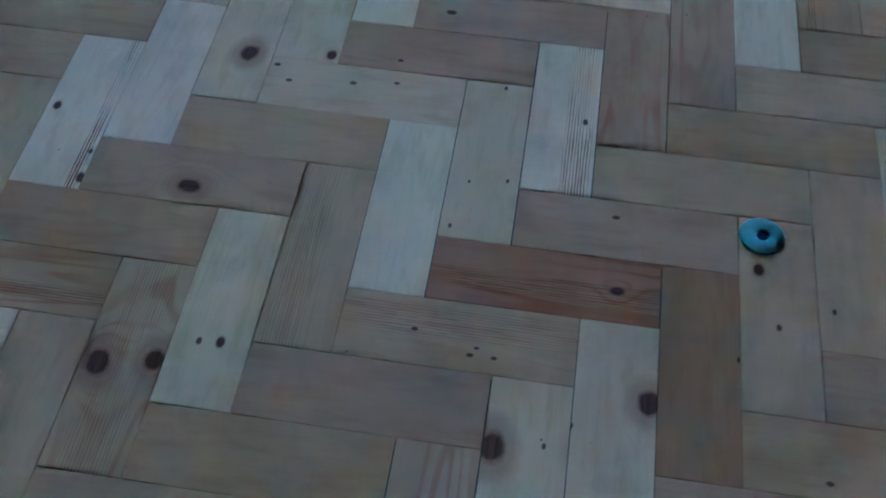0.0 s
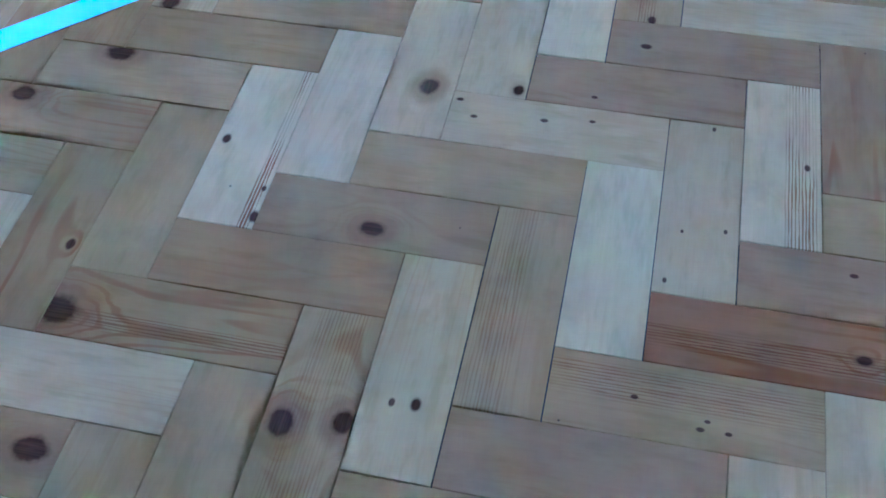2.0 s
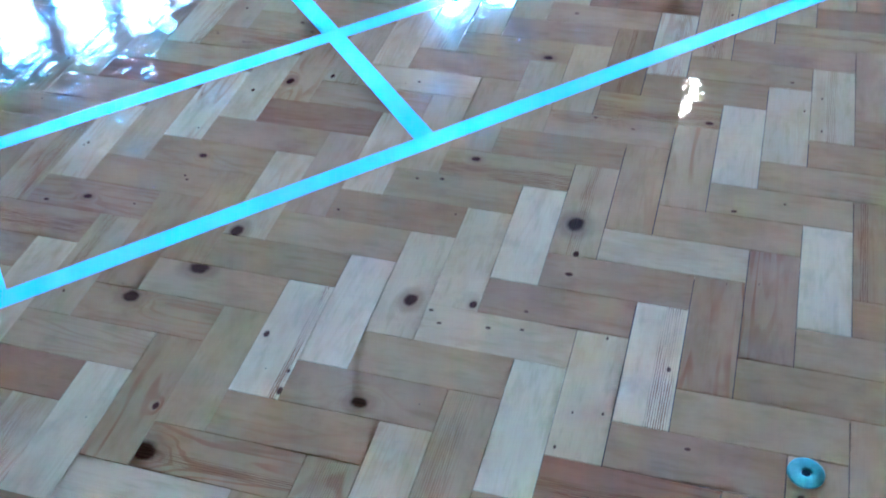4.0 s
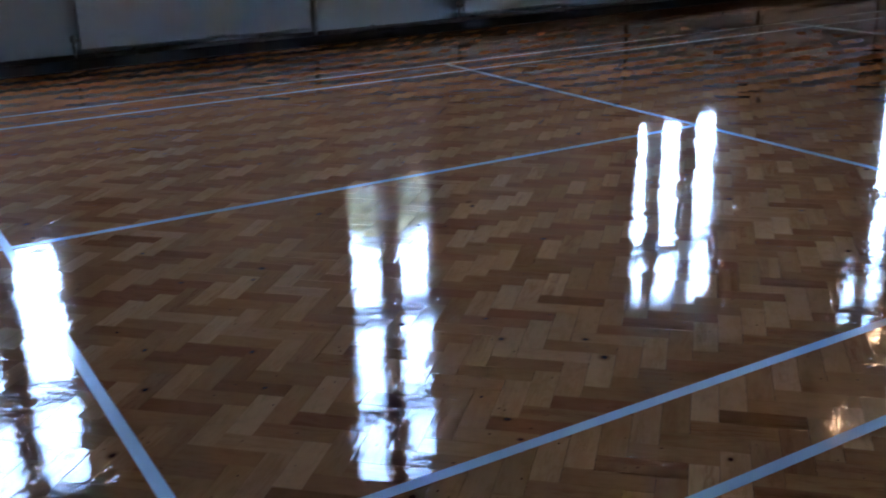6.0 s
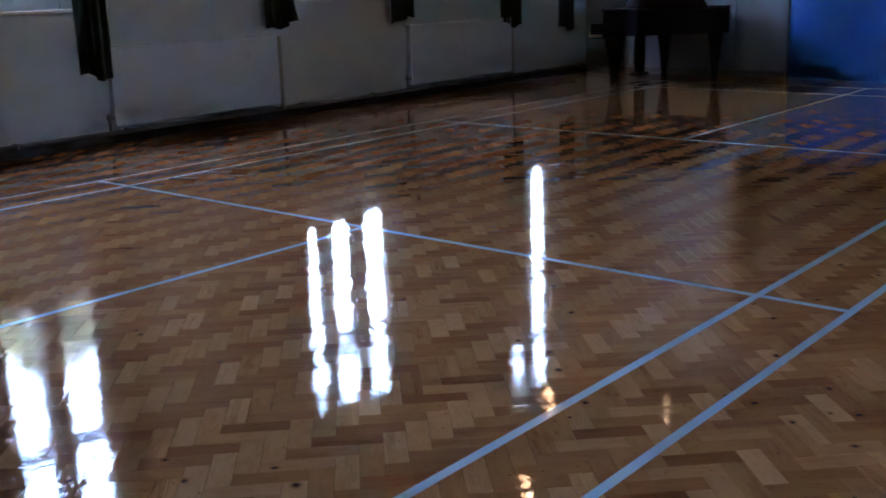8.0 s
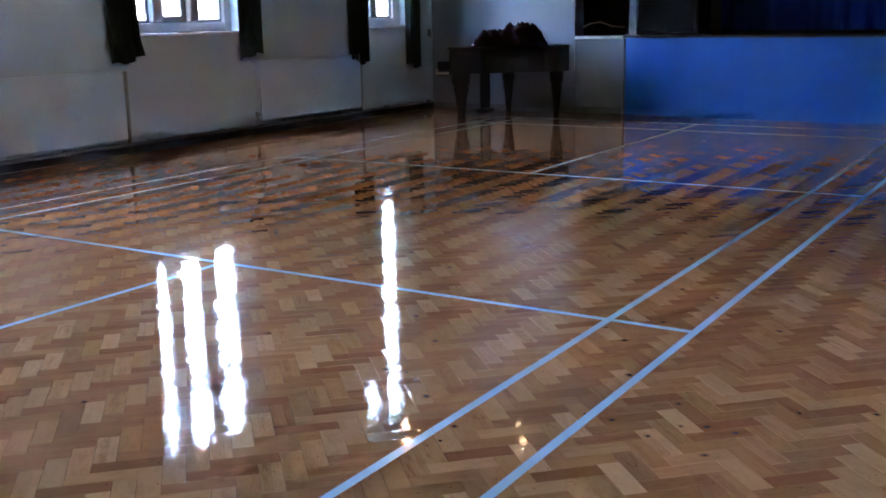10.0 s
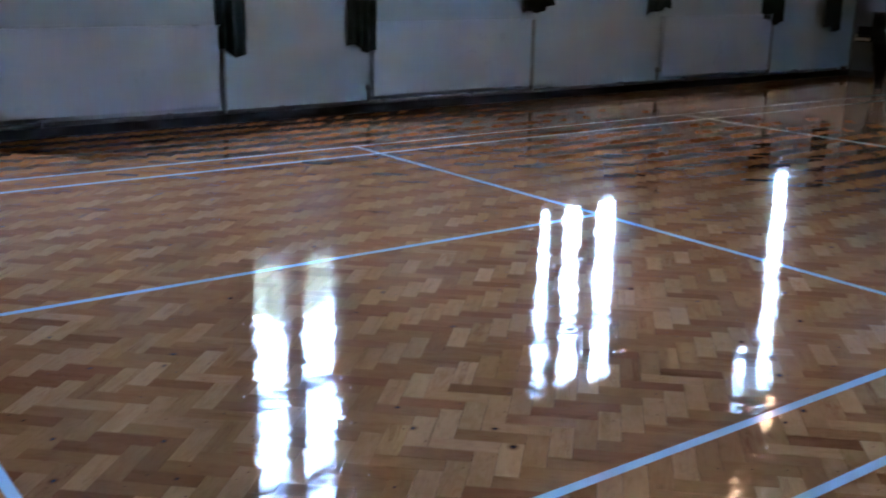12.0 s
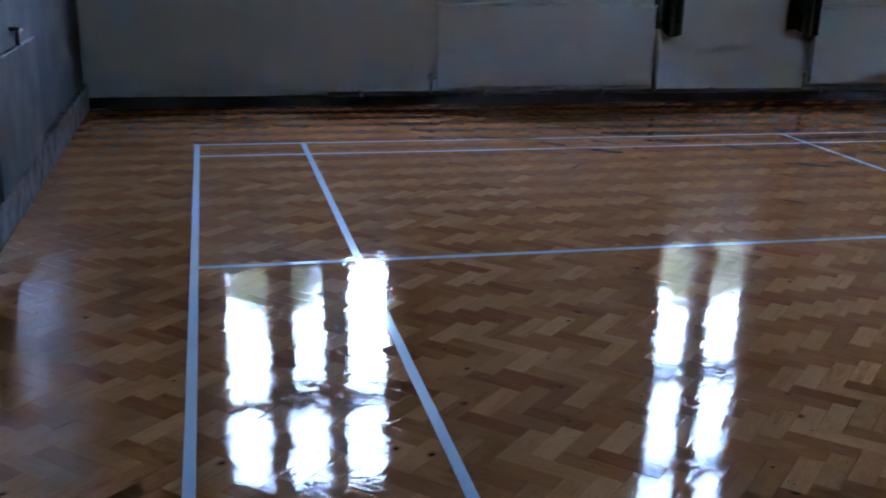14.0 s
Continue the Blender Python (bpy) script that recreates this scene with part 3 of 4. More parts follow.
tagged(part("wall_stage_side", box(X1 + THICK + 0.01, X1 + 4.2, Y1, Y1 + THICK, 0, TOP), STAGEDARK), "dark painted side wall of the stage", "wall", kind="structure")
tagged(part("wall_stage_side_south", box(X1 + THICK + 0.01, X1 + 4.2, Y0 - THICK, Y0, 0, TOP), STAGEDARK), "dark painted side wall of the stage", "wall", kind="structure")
skirting("baseboard", X1 - 0.022, X1 - 0.002, BLUE_Y + 0.02, Y1 - 0.03, PIPE, 0.09)

drape = thing("stage_drape", "deep blue stage drape hanging in folds behind the opening", "stage curtain")
bm = bmesh.new()
sheets = []
for off in (0.0, 0.02):
    grid = []
    for j in range(3):
        row = []
        for i in range(121):
            s = i / 120
            row.append(bm.verts.new((X1 + 1.9 + off + 0.06 * math.sin(s * 95) + 0.02 * math.sin(s * 37 + 1), 3.75 - 4.6 * s, STAGE + 0.01 + j * 1.55)))
        grid.append(row)
    sheets.append(grid)
for grid in sheets:
    for j in range(2):
        for i in range(120):
            bm.faces.new((grid[j][i], grid[j][i + 1], grid[j + 1][i + 1], grid[j + 1][i]))
for j in range(2):
    for i in (0, 120):
        bm.faces.new((sheets[0][j][i], sheets[0][j + 1][i], sheets[1][j + 1][i], sheets[1][j][i]))
part("drape_cloth", bm, DRAPE, drape, smooth=True)
bm = bmesh.new()
add_tube(bm, [(X1 + 1.91, 3.8, STAGE + 3.12), (X1 + 1.91, -0.8, STAGE + 3.12)], 0.02)
for yy in (3.6, 1.6, -0.4):
    add_tube(bm, [(X1 + 1.91, yy, STAGE + 3.12), (X1 + 1.91, yy, TOP)], 0.008)
part("drape_rail", bm, PIPE, drape, "dark rail hung from the ceiling", smooth=True)

# things on the stage
post = thing("stage_post", "slim grey post at the stage edge", "post", at=(X1 + 0.36, 4.53, STAGE))
bm = bmesh.new()
add_box(bm, -0.05, 0.05, -0.055, 0.055, 0.012, TOP - STAGE, bevel=0.006)
part("shaft", bm, PIPE, post)
part("foot_plate", box(-0.09, 0.09, -0.09, 0.09, 0, 0.0115, bevel=0.003), PIPE, post)

speaker = thing("loudspeaker", "large black loudspeaker cabinet on the stage edge", "loudspeaker", at=(X1 + 0.62, 4.03, STAGE))
part("cabinet", box(-0.25, 0.28, -0.45, 0.43, 0.0, 0.95, bevel=0.02), CASE, speaker)
part("grille", box(-0.268, -0.252, -0.40, 0.38, 0.06, 0.89, bevel=0.004), BLACK, speaker, "black front grille")
for y_in, y_off in ((0.432, 0.46), (-0.452, -0.48)):
    bm = bmesh.new()
    add_tube(bm, [(-0.05, y_in, 0.55), (-0.05, y_off, 0.57), (0.05, y_off, 0.57), (0.05, y_in, 0.55)], 0.012)
    part("carry_handle", bm, PIPE, speaker, smooth=True)

mixer = thing("equipment_case", "low black equipment case with a raised lid and pale cable", "equipment case", at=(X1 + 0.62, 5.02, STAGE))
part("body", box(-0.25, 0.25, -0.40, 0.42, 0.0, 0.10, bevel=0.015), CASE, mixer)
part("lid", box(-0.02, 0.02, -0.40, 0.40, 0.0, 0.50, bevel=0.008, m=pose(0.27, 0, 0.095, 0, 14, 0)), CASE, mixer)
bm = bmesh.new()
add_tube(bm, [(-0.1, 0.40, 0.112), (-0.12, 0.25, 0.17), (-0.1, 0.1, 0.19), (-0.12, -0.1, 0.125), (-0.1, -0.3, 0.112)], 0.012)
part("cable", bm, IVORY, mixer, "pale cable", smooth=True)


# ---- grand piano under a heap of blankets ----
def grand_piano():
    p = thing("grand_piano", "black lacquered baby grand piano with closed lid", "piano", at=(12.86, 6.72, 0))
    p.scale = (0.94, 0.94, 1.0)
    # plan: x along the keyboard, y away from the player towards the tail (negative)
    outline = [(0.0, 0.0), (1.42, 0.0), (1.42, -1.02)]
    tail = [(1.40, -1.36), (1.28, -1.57), (1.08, -1.67), (0.84, -1.62), (0.66, -1.47), (0.52, -1.25), (0.36, -1.03), (0.16, -0.88), (0.0, -0.78)]
    outline += tail

    def slab(z0, z1, grow, bevel, first=0.0):
        bm = bmesh.new()
        cx, cy = 0.71, -0.9
        pts = [(cx + (x - cx) * grow, (cy + (y - cy) * grow) if y < -0.001 else first) for x, y in outline]
        a = [bm.verts.new((x, y, z0)) for x, y in pts]
        b = [bm.verts.new((x, y, z1)) for x, y in pts]
        bm.faces.new(a[::-1])
        bm.faces.new(b)
        for i in range(len(pts)):
            j = (i + 1) % len(pts)
            bm.faces.new((a[i], a[j], b[j], b[i]))
        bmesh.ops.bevel(bm, geom=bm.edges[:], offset=bevel, segments=2, affect="EDGES")
        return bm

    part("case", slab(0.635, 0.965, 1.0, 0.008, first=-0.22), BLACK, p)
    part("lid", slab(0.968, 0.990, 1.015, 0.006, first=-0.20), BLACK, p)
    part("key_bed", box(0.0, 1.42, -0.218, 0.0, 0.60, 0.679, bevel=0.008), BLACK, p)
    for xa in (0.0, 1.35):
        part("key_cheek", box(xa, xa + 0.07, -0.215, -0.005, 0.68, 0.80, bevel=0.012), BLACK, p)
    bm = bmesh.new()
    for i in range(52):
        x = 0.085 + i * 0.0238
        add_box(bm, x, x + 0.0228, -0.165, -0.012, 0.68, 0.705)
    part("white_keys", bm, IVORY, p, "row of ivory white keys")
    bm = bmesh.new()
    for i in range(51):
        if i % 7 in (0, 2, 3, 5, 6):
            x = 0.085 + (i + 1) * 0.0238 - 0.0055
            add_box(bm, x, x + 0.011, -0.165, -0.065, 0.7055, 0.717)
    part("black_keys", bm, BLACK, p)
    part("fall_board", box(0.072, 1.348, -0.216, -0.17, 0.706, 0.86, bevel=0.006), BLACK, p)
    part("key_slip", box(0.0, 1.42, 0.001, 0.022, 0.605, 0.69, bevel=0.005), IVORY, p, "pale edge along the keyboard front")
    part("key_slip", box(-0.006, -0.001, -0.215, 0.022, 0.615, 0.655, bevel=0.002), IVORY, p, "pale edge along the keyboard end")
    for x, y, wide in ((0.15, -0.33, 1.4), (1.26, -0.53, 1.0), (1.0, -1.50, 1.0)):
        bm = bmesh.new()
        profile = [(0.045, 0.0), (0.052, 0.02), (0.040, 0.05), (0.048, 0.10), (0.066, 0.30), (0.088, 0.42), (0.078, 0.45), (0.098, 0.48), (0.104, 0.55), (0.112, 0.634)]
        add_lathe(bm, [(r * wide, z) for r, z in profile], 20, pose(x, y, 0.0))
        part("leg", bm, BLACK, p, smooth=True)
    bm = bmesh.new()
    for dx in (-0.09, 0.09):
        add_tube(bm, [(0.71 + dx, -0.42, 0.634), (0.71 + dx * 1.2, -0.42, 0.3), (0.71 + dx, -0.42, 0.10)], 0.03)
    add_box(bm, 0.645, 0.775, -0.435, -0.405, 0.09, 0.634, bevel=0.006)
    add_box(bm, 0.57, 0.85, -0.50, -0.34, 0.04, 0.10, bevel=0.01)
    for dx in (-0.06, 0, 0.06):
        add_box(bm, 0.70 + dx, 0.72 + dx, -0.34, -0.24, 0.05, 0.062, bevel=0.003)
    part("pedal_lyre", bm, BLACK, p)
    return p


grand_piano()

def blanket(label, cx, cy, rx, ry, high, seed):
    """A crumpled heap of cloth lying on the piano lid, with sharp creases."""
    bm = bmesh.new()
    rings, sides = 20, 56
    rows = []
    for j in range(rings + 1):
        f = j / rings
        row = []
        for k in range(sides):
            a = 2 * math.pi * k / sides
            r = f * (1 + 0.22 * noise.noise(Vector((math.cos(a) * 2.0, math.sin(a) * 2.0, seed))))
            x, y = cx + rx * r * math.cos(a), cy + ry * r * math.sin(a)
            crease = 1 - 2.2 * abs(noise.noise(Vector((x * 7, y * 7, seed))))
            fold = 1 - 2.2 * abs(noise.noise(Vector((x * 15 + 4, y * 11, seed + 3))))
            z = high * (1 - f ** 3.2) * (0.62 + 0.30 * crease) + 0.045 * (1 - f ** 4) * fold
            row.append(bm.verts.new((x, y, 0.9902 + max(z, 0.0))))
        rows.append(row)
    for r0, r1 in zip(rows, rows[1:]):
        for k in range(sides):
            bm.faces.new((r0[k], r0[(k + 1) % sides], r1[(k + 1) % sides], r1[k]))
    bmesh.ops.remove_doubles(bm, verts=bm.verts, dist=0.002)
    bm.faces.new([v for v in rows[-1] if v.is_valid][::-1])
    t = part("blanket", bm, CLOTH, smooth=True)
    return tagged(t, label, "blanket", "blankets on the piano")


blanket("crumpled dark red blanket lying on the piano lid", 13.45, 5.72, 0.30, 0.40, 0.33, 3)
blanket("folded dark cloth lying on the piano lid", 13.32, 6.07, 0.27, 0.31, 0.23, 9)

# ---- small dark switch box on the wall by the last window ----
box_on_wall = thing("wall_switch", "small dark switch box on the pale wall", "switch", at=(14.26, Y1, 1.17))
part("back_plate", box(-0.045, 0.045, -0.014, -0.001, -0.06, 0.06, bevel=0.004), PIPE, box_on_wall)
part("rocker", box(-0.016, 0.016, -0.024, -0.0145, -0.026, 0.026, bevel=0.003), SKIRT, box_on_wall)

# ---- ceiling lamps ----
def pendant(x, y, z, bulb, label):
    t = thing("pendant_lamp", label, "pendant lamp", "hall lamps", at=(x, y, z))
    bm = bmesh.new()
    add_tube(bm, [(0, 0, 0.16), (0, 0, TOP - z)], 0.006, 8)
    part("cord", bm, PIPE, t, smooth=True)
    part("holder", add_lathe(bmesh.new(), [(0.02, 0.16), (0.026, 0.12), (0.026, 0.05), (0.018, 0.045)][::-1], 14), LAMPMETAL, t, smooth=True)
    prof = [(0.010, -0.042), (0.024, -0.032), (0.031, -0.01), (0.027, 0.015), (0.015, 0.04), (0.010, 0.045)]
    part("bulb", add_lathe(bmesh.new(), prof, 16), bulb, t, "glowing warm bulb", smooth=True)
    bm = bmesh.new()
    add_lathe(bm, [(0.05, TOP - z - 0.03), (0.05, TOP - z - 0.0005)], 16)
    part("ceiling_rose", bm, LAMPMETAL, t)
    return t


for x, y, z in ((4.75, 3.83, 3.5), (7.95, 4.28, 3.5), (9.85, 5.33, 3.5)):
    pendant(x, y, z, BULB, "small pendant lamp with a glowing warm bulb")
pendant(10.5, 4.13, 3.5, DIMBULB, "small pendant lamp with a dim warm bulb")

# ---- the floor plate near the court ----
plate = thing("floor_socket", "round steel socket plate with a centre hole set on the floor", "floor socket", at=(0.907, -0.764, 0.0015))
bm = bmesh.new()
prof = [(0.006, 0.0005), (0.0225, 0.0005), (0.0235, 0.001), (0.0235, 0.0028), (0.0215, 0.0042), (0.0085, 0.0048), (0.0068, 0.0038), (0.006, 0.0005)]
rings = [[bm.verts.new((r * math.cos(2 * math.pi * k / 40), r * math.sin(2 * math.pi * k / 40), z)) for k in range(40)] for r, z in prof[:-1]]
for i in range(len(rings)):
    r0, r1 = rings[i], rings[(i + 1) % len(rings)]
    for k in range(40):
        bm.faces.new((r0[k], r0[(k + 1) % 40], r1[(k + 1) % 40], r1[k]))
part("disc", bm, STEEL, plate, smooth=True)
part("bore", add_lathe(bmesh.new(), [(0.0058, 0.0002), (0.0058, 0.0012)], 20), HOLE, plate, "dark bore")

# ---- court lines: blue tape, 38 mm wide ----
WIDE = 0.019


def court_line(p, q, label):
    p, q = Vector((*p, 0)), Vector((*q, 0))
    d = (q - p).normalized()
    s = Vector((-d.y, d.x, 0)) * WIDE
    bm = bmesh.new()
    steps = max(2, int((q - p).length / 0.25))
    rnd = random.Random(int(p.x * 977 + p.y * 131))
    rows = []
    for i in range(steps + 1):
        c = p + (q - p) * (i / steps)
        wob = s * rnd.uniform(-0.035, 0.035)
        edge = s * rnd.uniform(0.975, 1.02)
        rows.append([bm.verts.new(c + wob - edge + Vector((0, 0, 0.0004))), bm.verts.new(c + wob + edge + Vector((0, 0, 0.0004))),
                     bm.verts.new(c + wob + edge * 0.995 + Vector((0, 0, 0.0010))), bm.verts.new(c + wob - edge * 0.995 + Vector((0, 0, 0.0010)))])
    for a, b in zip(rows, rows[1:]):
        for k in range(4):
            bm.faces.new((a[k], a[(k + 1) % 4], b[(k + 1) % 4], b[k]))
    bm.faces.new(rows[0])
    bm.faces.new(rows[-1][::-1])
    t = part("court_line", bm, TAPE)
    return tagged(t, label, "court line", "badminton court lines")


def near_y(x): return 0.1281 + 0.0066 * (x - 3)
def near_single(x): return 0.5525 + 0.0052 * (x - 3)
def middle(x): return 3.0694 + 0.0017 * (x - 3)
def far_single(x): return 5.6171
def far_y(x): return 6.0171 - 0.0045 * (x - 3)


B0, L0, S0, S1 = 0.055, 0.826, 4.7145, 8.712
L1, B1 = 12.60, 13.37
court_line((B0 - WIDE, near_y(B0)), (B1, near_y(B1)), "light blue tape sideline on the parquet floor")
court_line((B0 + WIDE, near_single(B0)), (B1 - WIDE, near_single(B1)), "light blue tape inner sideline on the parquet floor")
court_line((B0 + WIDE, far_single(B0)), (B1 - WIDE, far_single(B1)), "light blue tape inner sideline on the parquet floor")
court_line((B0 - WIDE, far_y(B0)), (B1, far_y(B1)), "light blue tape sideline on the parquet floor")


def across(x, slope, label):
    ya, yb = near_y(x) + WIDE, far_y(x) - WIDE
    cuts = [ya, near_single(x) - WIDE, near_single(x) + WIDE, far_single(x) - WIDE, far_single(x) + WIDE, yb]
    for a, b in zip(cuts[::2], cuts[1::2]):
        court_line((x + slope * (a - 3), a), (x + slope * (b - 3), b), label)


court_line((B0, near_y(B0) + WIDE), (B0 + 0.008, far_y(B0) - WIDE), "light blue tape base line on the parquet floor")
across(L0, 0.0008, "light blue tape long service line on the parquet floor")
across(S0, 0.0053, "light blue tape short service line on the parquet floor")
across(S1, 0.0, "light blue tape short service line on the parquet floor")
across(L1, 0.0, "light blue tape long service line on the parquet floor")
court_line((B1, near_y(B1) + WIDE), (B1, far_y(B1) - WIDE), "light blue tape base line on the parquet floor")
court_line((B0 + WIDE, middle(B0)), (L0 - WIDE, middle(L0)), "light blue tape centre line on the parquet floor")
court_line((L0 + WIDE, middle(L0)), (S0 - WIDE, middle(S0)), "light blue tape centre line on the parquet floor")
court_line((S1 + WIDE, middle(S1)), (L1 - WIDE, middle(L1)), "light blue tape centre line on the parquet floor")
court_line((L1 + WIDE, middle(L1)), (B1 - WIDE, middle(B1)), "light blue tape centre line on the parquet floor")

# ---- outdoors, through the windows ----
tagged(part("ground", box(-2500, 2500, -2500, 2500, -0.4, -0.062), GRASS), "green lawn outside the hall", "lawn", kind="structure")


def tree(x, y, high, wide, seed, low=0.16, leaves=14000, stout=0.2):
    rnd = random.Random(seed)
    t = thing("tree", "leafy green tree on the lawn outside, for view and sky blocking", "tree", "trees outside", at=(x, y, -0.05))
    bm = bmesh.new()
    add_tube(bm, [(0, 0, 0), (0.05, 0.03, high * 0.3), (-0.04, 0.05, high * 0.62), (0.02, 0, high * 0.85)], [stout, stout * 0.75, stout * 0.45, 0.03], 10)
    for k in range(7):
        a, z = rnd.uniform(0, 6.3), high * rnd.uniform(low + 0.12, low + 0.44)
        add_tube(bm, [(0, 0, z), (0.5 * wide * math.cos(a) * 0.5, 0.5 * wide * math.sin(a) * 0.5, z + 0.35), (0.5 * wide * math.cos(a) * 0.85, 0.5 * wide * math.sin(a) * 0.85, z + 0.8)], [0.07, 0.045, 0.015], 7)
    part("trunk", bm, BARK, t, smooth=True)
    verts, faces = [], []
    for i in range(leaves):
        a, q = rnd.uniform(0, 6.283), rnd.random() ** 0.5
        zz = rnd.uniform(low, 1.0)
        env = math.sin(math.pi * min(1.0, (zz - low) / (1 - low) * 0.7 + 0.3)) ** 0.6 * (0.86 + 0.25 * math.sin(3 * a + seed) * math.sin(5 * zz + seed))
        p = Vector((0.5 * wide * q * env * math.cos(a), 0.5 * wide * q * env * math.sin(a), high * zz))
        n1 = Vector((rnd.uniform(-1, 1), rnd.uniform(-1, 1), rnd.uniform(-1, 1))).normalized() * 0.085
        n2 = n1.cross(Vector((rnd.uniform(-1, 1), rnd.uniform(-1, 1), rnd.uniform(-1, 1)))).normalized() * 0.05
        b = len(verts)
        verts += [p - n1, p + n2, p + n1, p - n2]
        faces.append((b, b + 1, b + 2, b + 3))
    me = bpy.data.meshes.new("crown")
    me.from_pydata([tuple(v) for v in verts], [], faces)
    me.materials.append(LEAVES)
    crown = new("crown", me)
    crown.parent = t
    return t


tree(1.2, 18.0, 5.9, 4.6, 1)
tree(10.3, 18.0, 6.2, 5.4, 2)
tree(16.5, 21.0, 4.2, 3.2, 3)
# two unseen trees added between the sight lines, to block slanting sky light
tree(4.1, 10.6, 7.5, 2.9, 6, 0.12, 16000)
tree(9.0, 10.8, 8.0, 2.8, 7, 0.12, 17000)
# two tall trees added with crowns above view, to dim windows 3 and 4
tree(13.0, 13.5, 13.5, 7.0, 4, 0.54, 34000, 0.30)
tree(18.2, 12.5, 14.0, 7.0, 5, 0.58, 34000, 0.32)

# ---- the parquet: herringbone blocks 229 x 76 mm ----
UNIT = 0.0762
ANGLE = radians(-44.5)
AX, AY = Vector((math.cos(ANGLE), math.sin(ANGLE))), Vector((-math.sin(ANGLE), math.cos(ANGLE)))
ORIGIN = Vector((0.5300, -0.5708))
GAP = 0.0010
TONES = {"W": (0.745, 0.46, 0.243), "P": (0.635, 0.365, 0.171), "S": (0.49, 0.255, 0.105), "T": (0.42, 0.205, 0.08),
         "K": (0.42, 0.205, 0.092), "R": (0.33, 0.130, 0.053), "B": (0.30, 0.135, 0.048)}
TONES = {code: (1.03 * r, 0.85 * g, 0.69 * b) for code, (r, g, b) in TONES.items()}
# tone shares in percent: V blocks paler than the H blocks that cross them
SHARES = {"V": (20, 28, 28, 12, 6, 2, 4), "H": (2, 7, 20, 28, 22, 11, 10)}
MEAN = {way: tuple(sum(w * TONES[c][k] for w, c in zip(shares, "WPSTKRB")) / 100 for k in range(3)) for way, shares in SHARES.items()}
# blocks told apart near the first stop: direction and cell, tone, strength of the grain
KNOWN = {}
for text in """W V-1,5 .3|P V-2,4 .4|S H-7,5 .3|T H-8,4 .35|T V-9,3 .4|T V-8,4 .4|P V-3,3 .3|S H-9,3 .45|K H-2,4 .4|W V-4,2 .25|T H-10,2 .7|K V3,3 .9
P H-3,3 .15|W V-5,1 .2|W V2,2 .25|S H-4,2 .2|S V-6,0 .2|P V1,1 .15|K H-5,1 .5|T V-7,-1 .95|W V0,0 .3|T H-6,0 .5|K H1,1 .35|S V-1,-1 .55|T H-7,-1 .8
R H0,0 .95|P V-2,-2 .45|P H-8,-2 .4|S H-1,-1 .6|S V-3,-3 .8|K H-2,-2 .25|S V-4,-4 .2|T H-9,-3 .6|W V5,5 .2|K V4,4 .8|T H5,5 .3|S H4,4 .3|T H3,3 .2|S H2,2 .2
S V6,0 .2|S V5,-1 .2|B V4,-2 .4|P V3,-3 .3|T H-3,-3 .2|T H4,-2 .3|P V2,-4 .4|K H-1,5 .3|P H0,6 .3|S H1,7 .3""".replace("\n", "|").split("|"):
    code, cell, strength = text.split()
    KNOWN[cell] = (code, float(strength))
# straight close-grained bands: centre and half width across the block, strength
BANDS = {"V2,2": (0.057, 0.019, 0.9), "V-5,1": (0.066, 0.007, 1.0), "H-1,-1": (0.050, 0.024, 0.55), "V-1,-1": (0.022, 0.024, 0.35),
         "V-3,-3": (0.040, 0.030, 0.4), "H0,0": (0.030, 0.016, 0.7), "H-7,-1": (0.022, 0.012, 0.6)}
# knots and specks told apart there: cell coordinates and radius in millimetres
KNOTS = """-2.51,1.31,11 -2.37,4.02,11 -7,3.89,15 -8.02,2.79,12.5 -2.78,-1.59,13 -1.65,-1.09,3.8 -1.38,-1.07,4.8 -2.11,-1.44,10.5 -5.88,-.65,17 -5.33,-2.43,13.2
3.45,.49,6.3 -6.71,5.13,12 .39,6.98,15 -4.03,1.21,5 -6.15,.32,4.9 -4.85,2.47,4.8 -4.06,1.69,3.4 2.11,-1.94,13.5 3.9,-1.09,11.4 5.26,1.13,6.2 5.99,-1.79,3.5
6.2,.61,3.3 5.49,.26,3.8 2.71,-1.84,3 3.0,-1.52,3.1 4.98,-.3,3.2 -.68,3.64,3.6 -.03,3.74,3 -1.64,3.54,3.6 -1.89,3.84,3.7 .57,6.07,5.2 .54,5.45,4.4 -.06,4.23,3.6
2.82,3.41,3.9 1.83,2.1,2.7 1.3,2.01,2.2 1.15,1.2,3.1 3.36,1.7,3.6 .96,-.49,2.9 1.76,-.65,2.3 1.69,-.76,3.3 1.99,-.76,2.8 1.6,3.9,2.9 -1.12,4.18,6.1"""
KNOTS = [tuple(float(v) for v in k.split(",")) for k in KNOTS.split()]


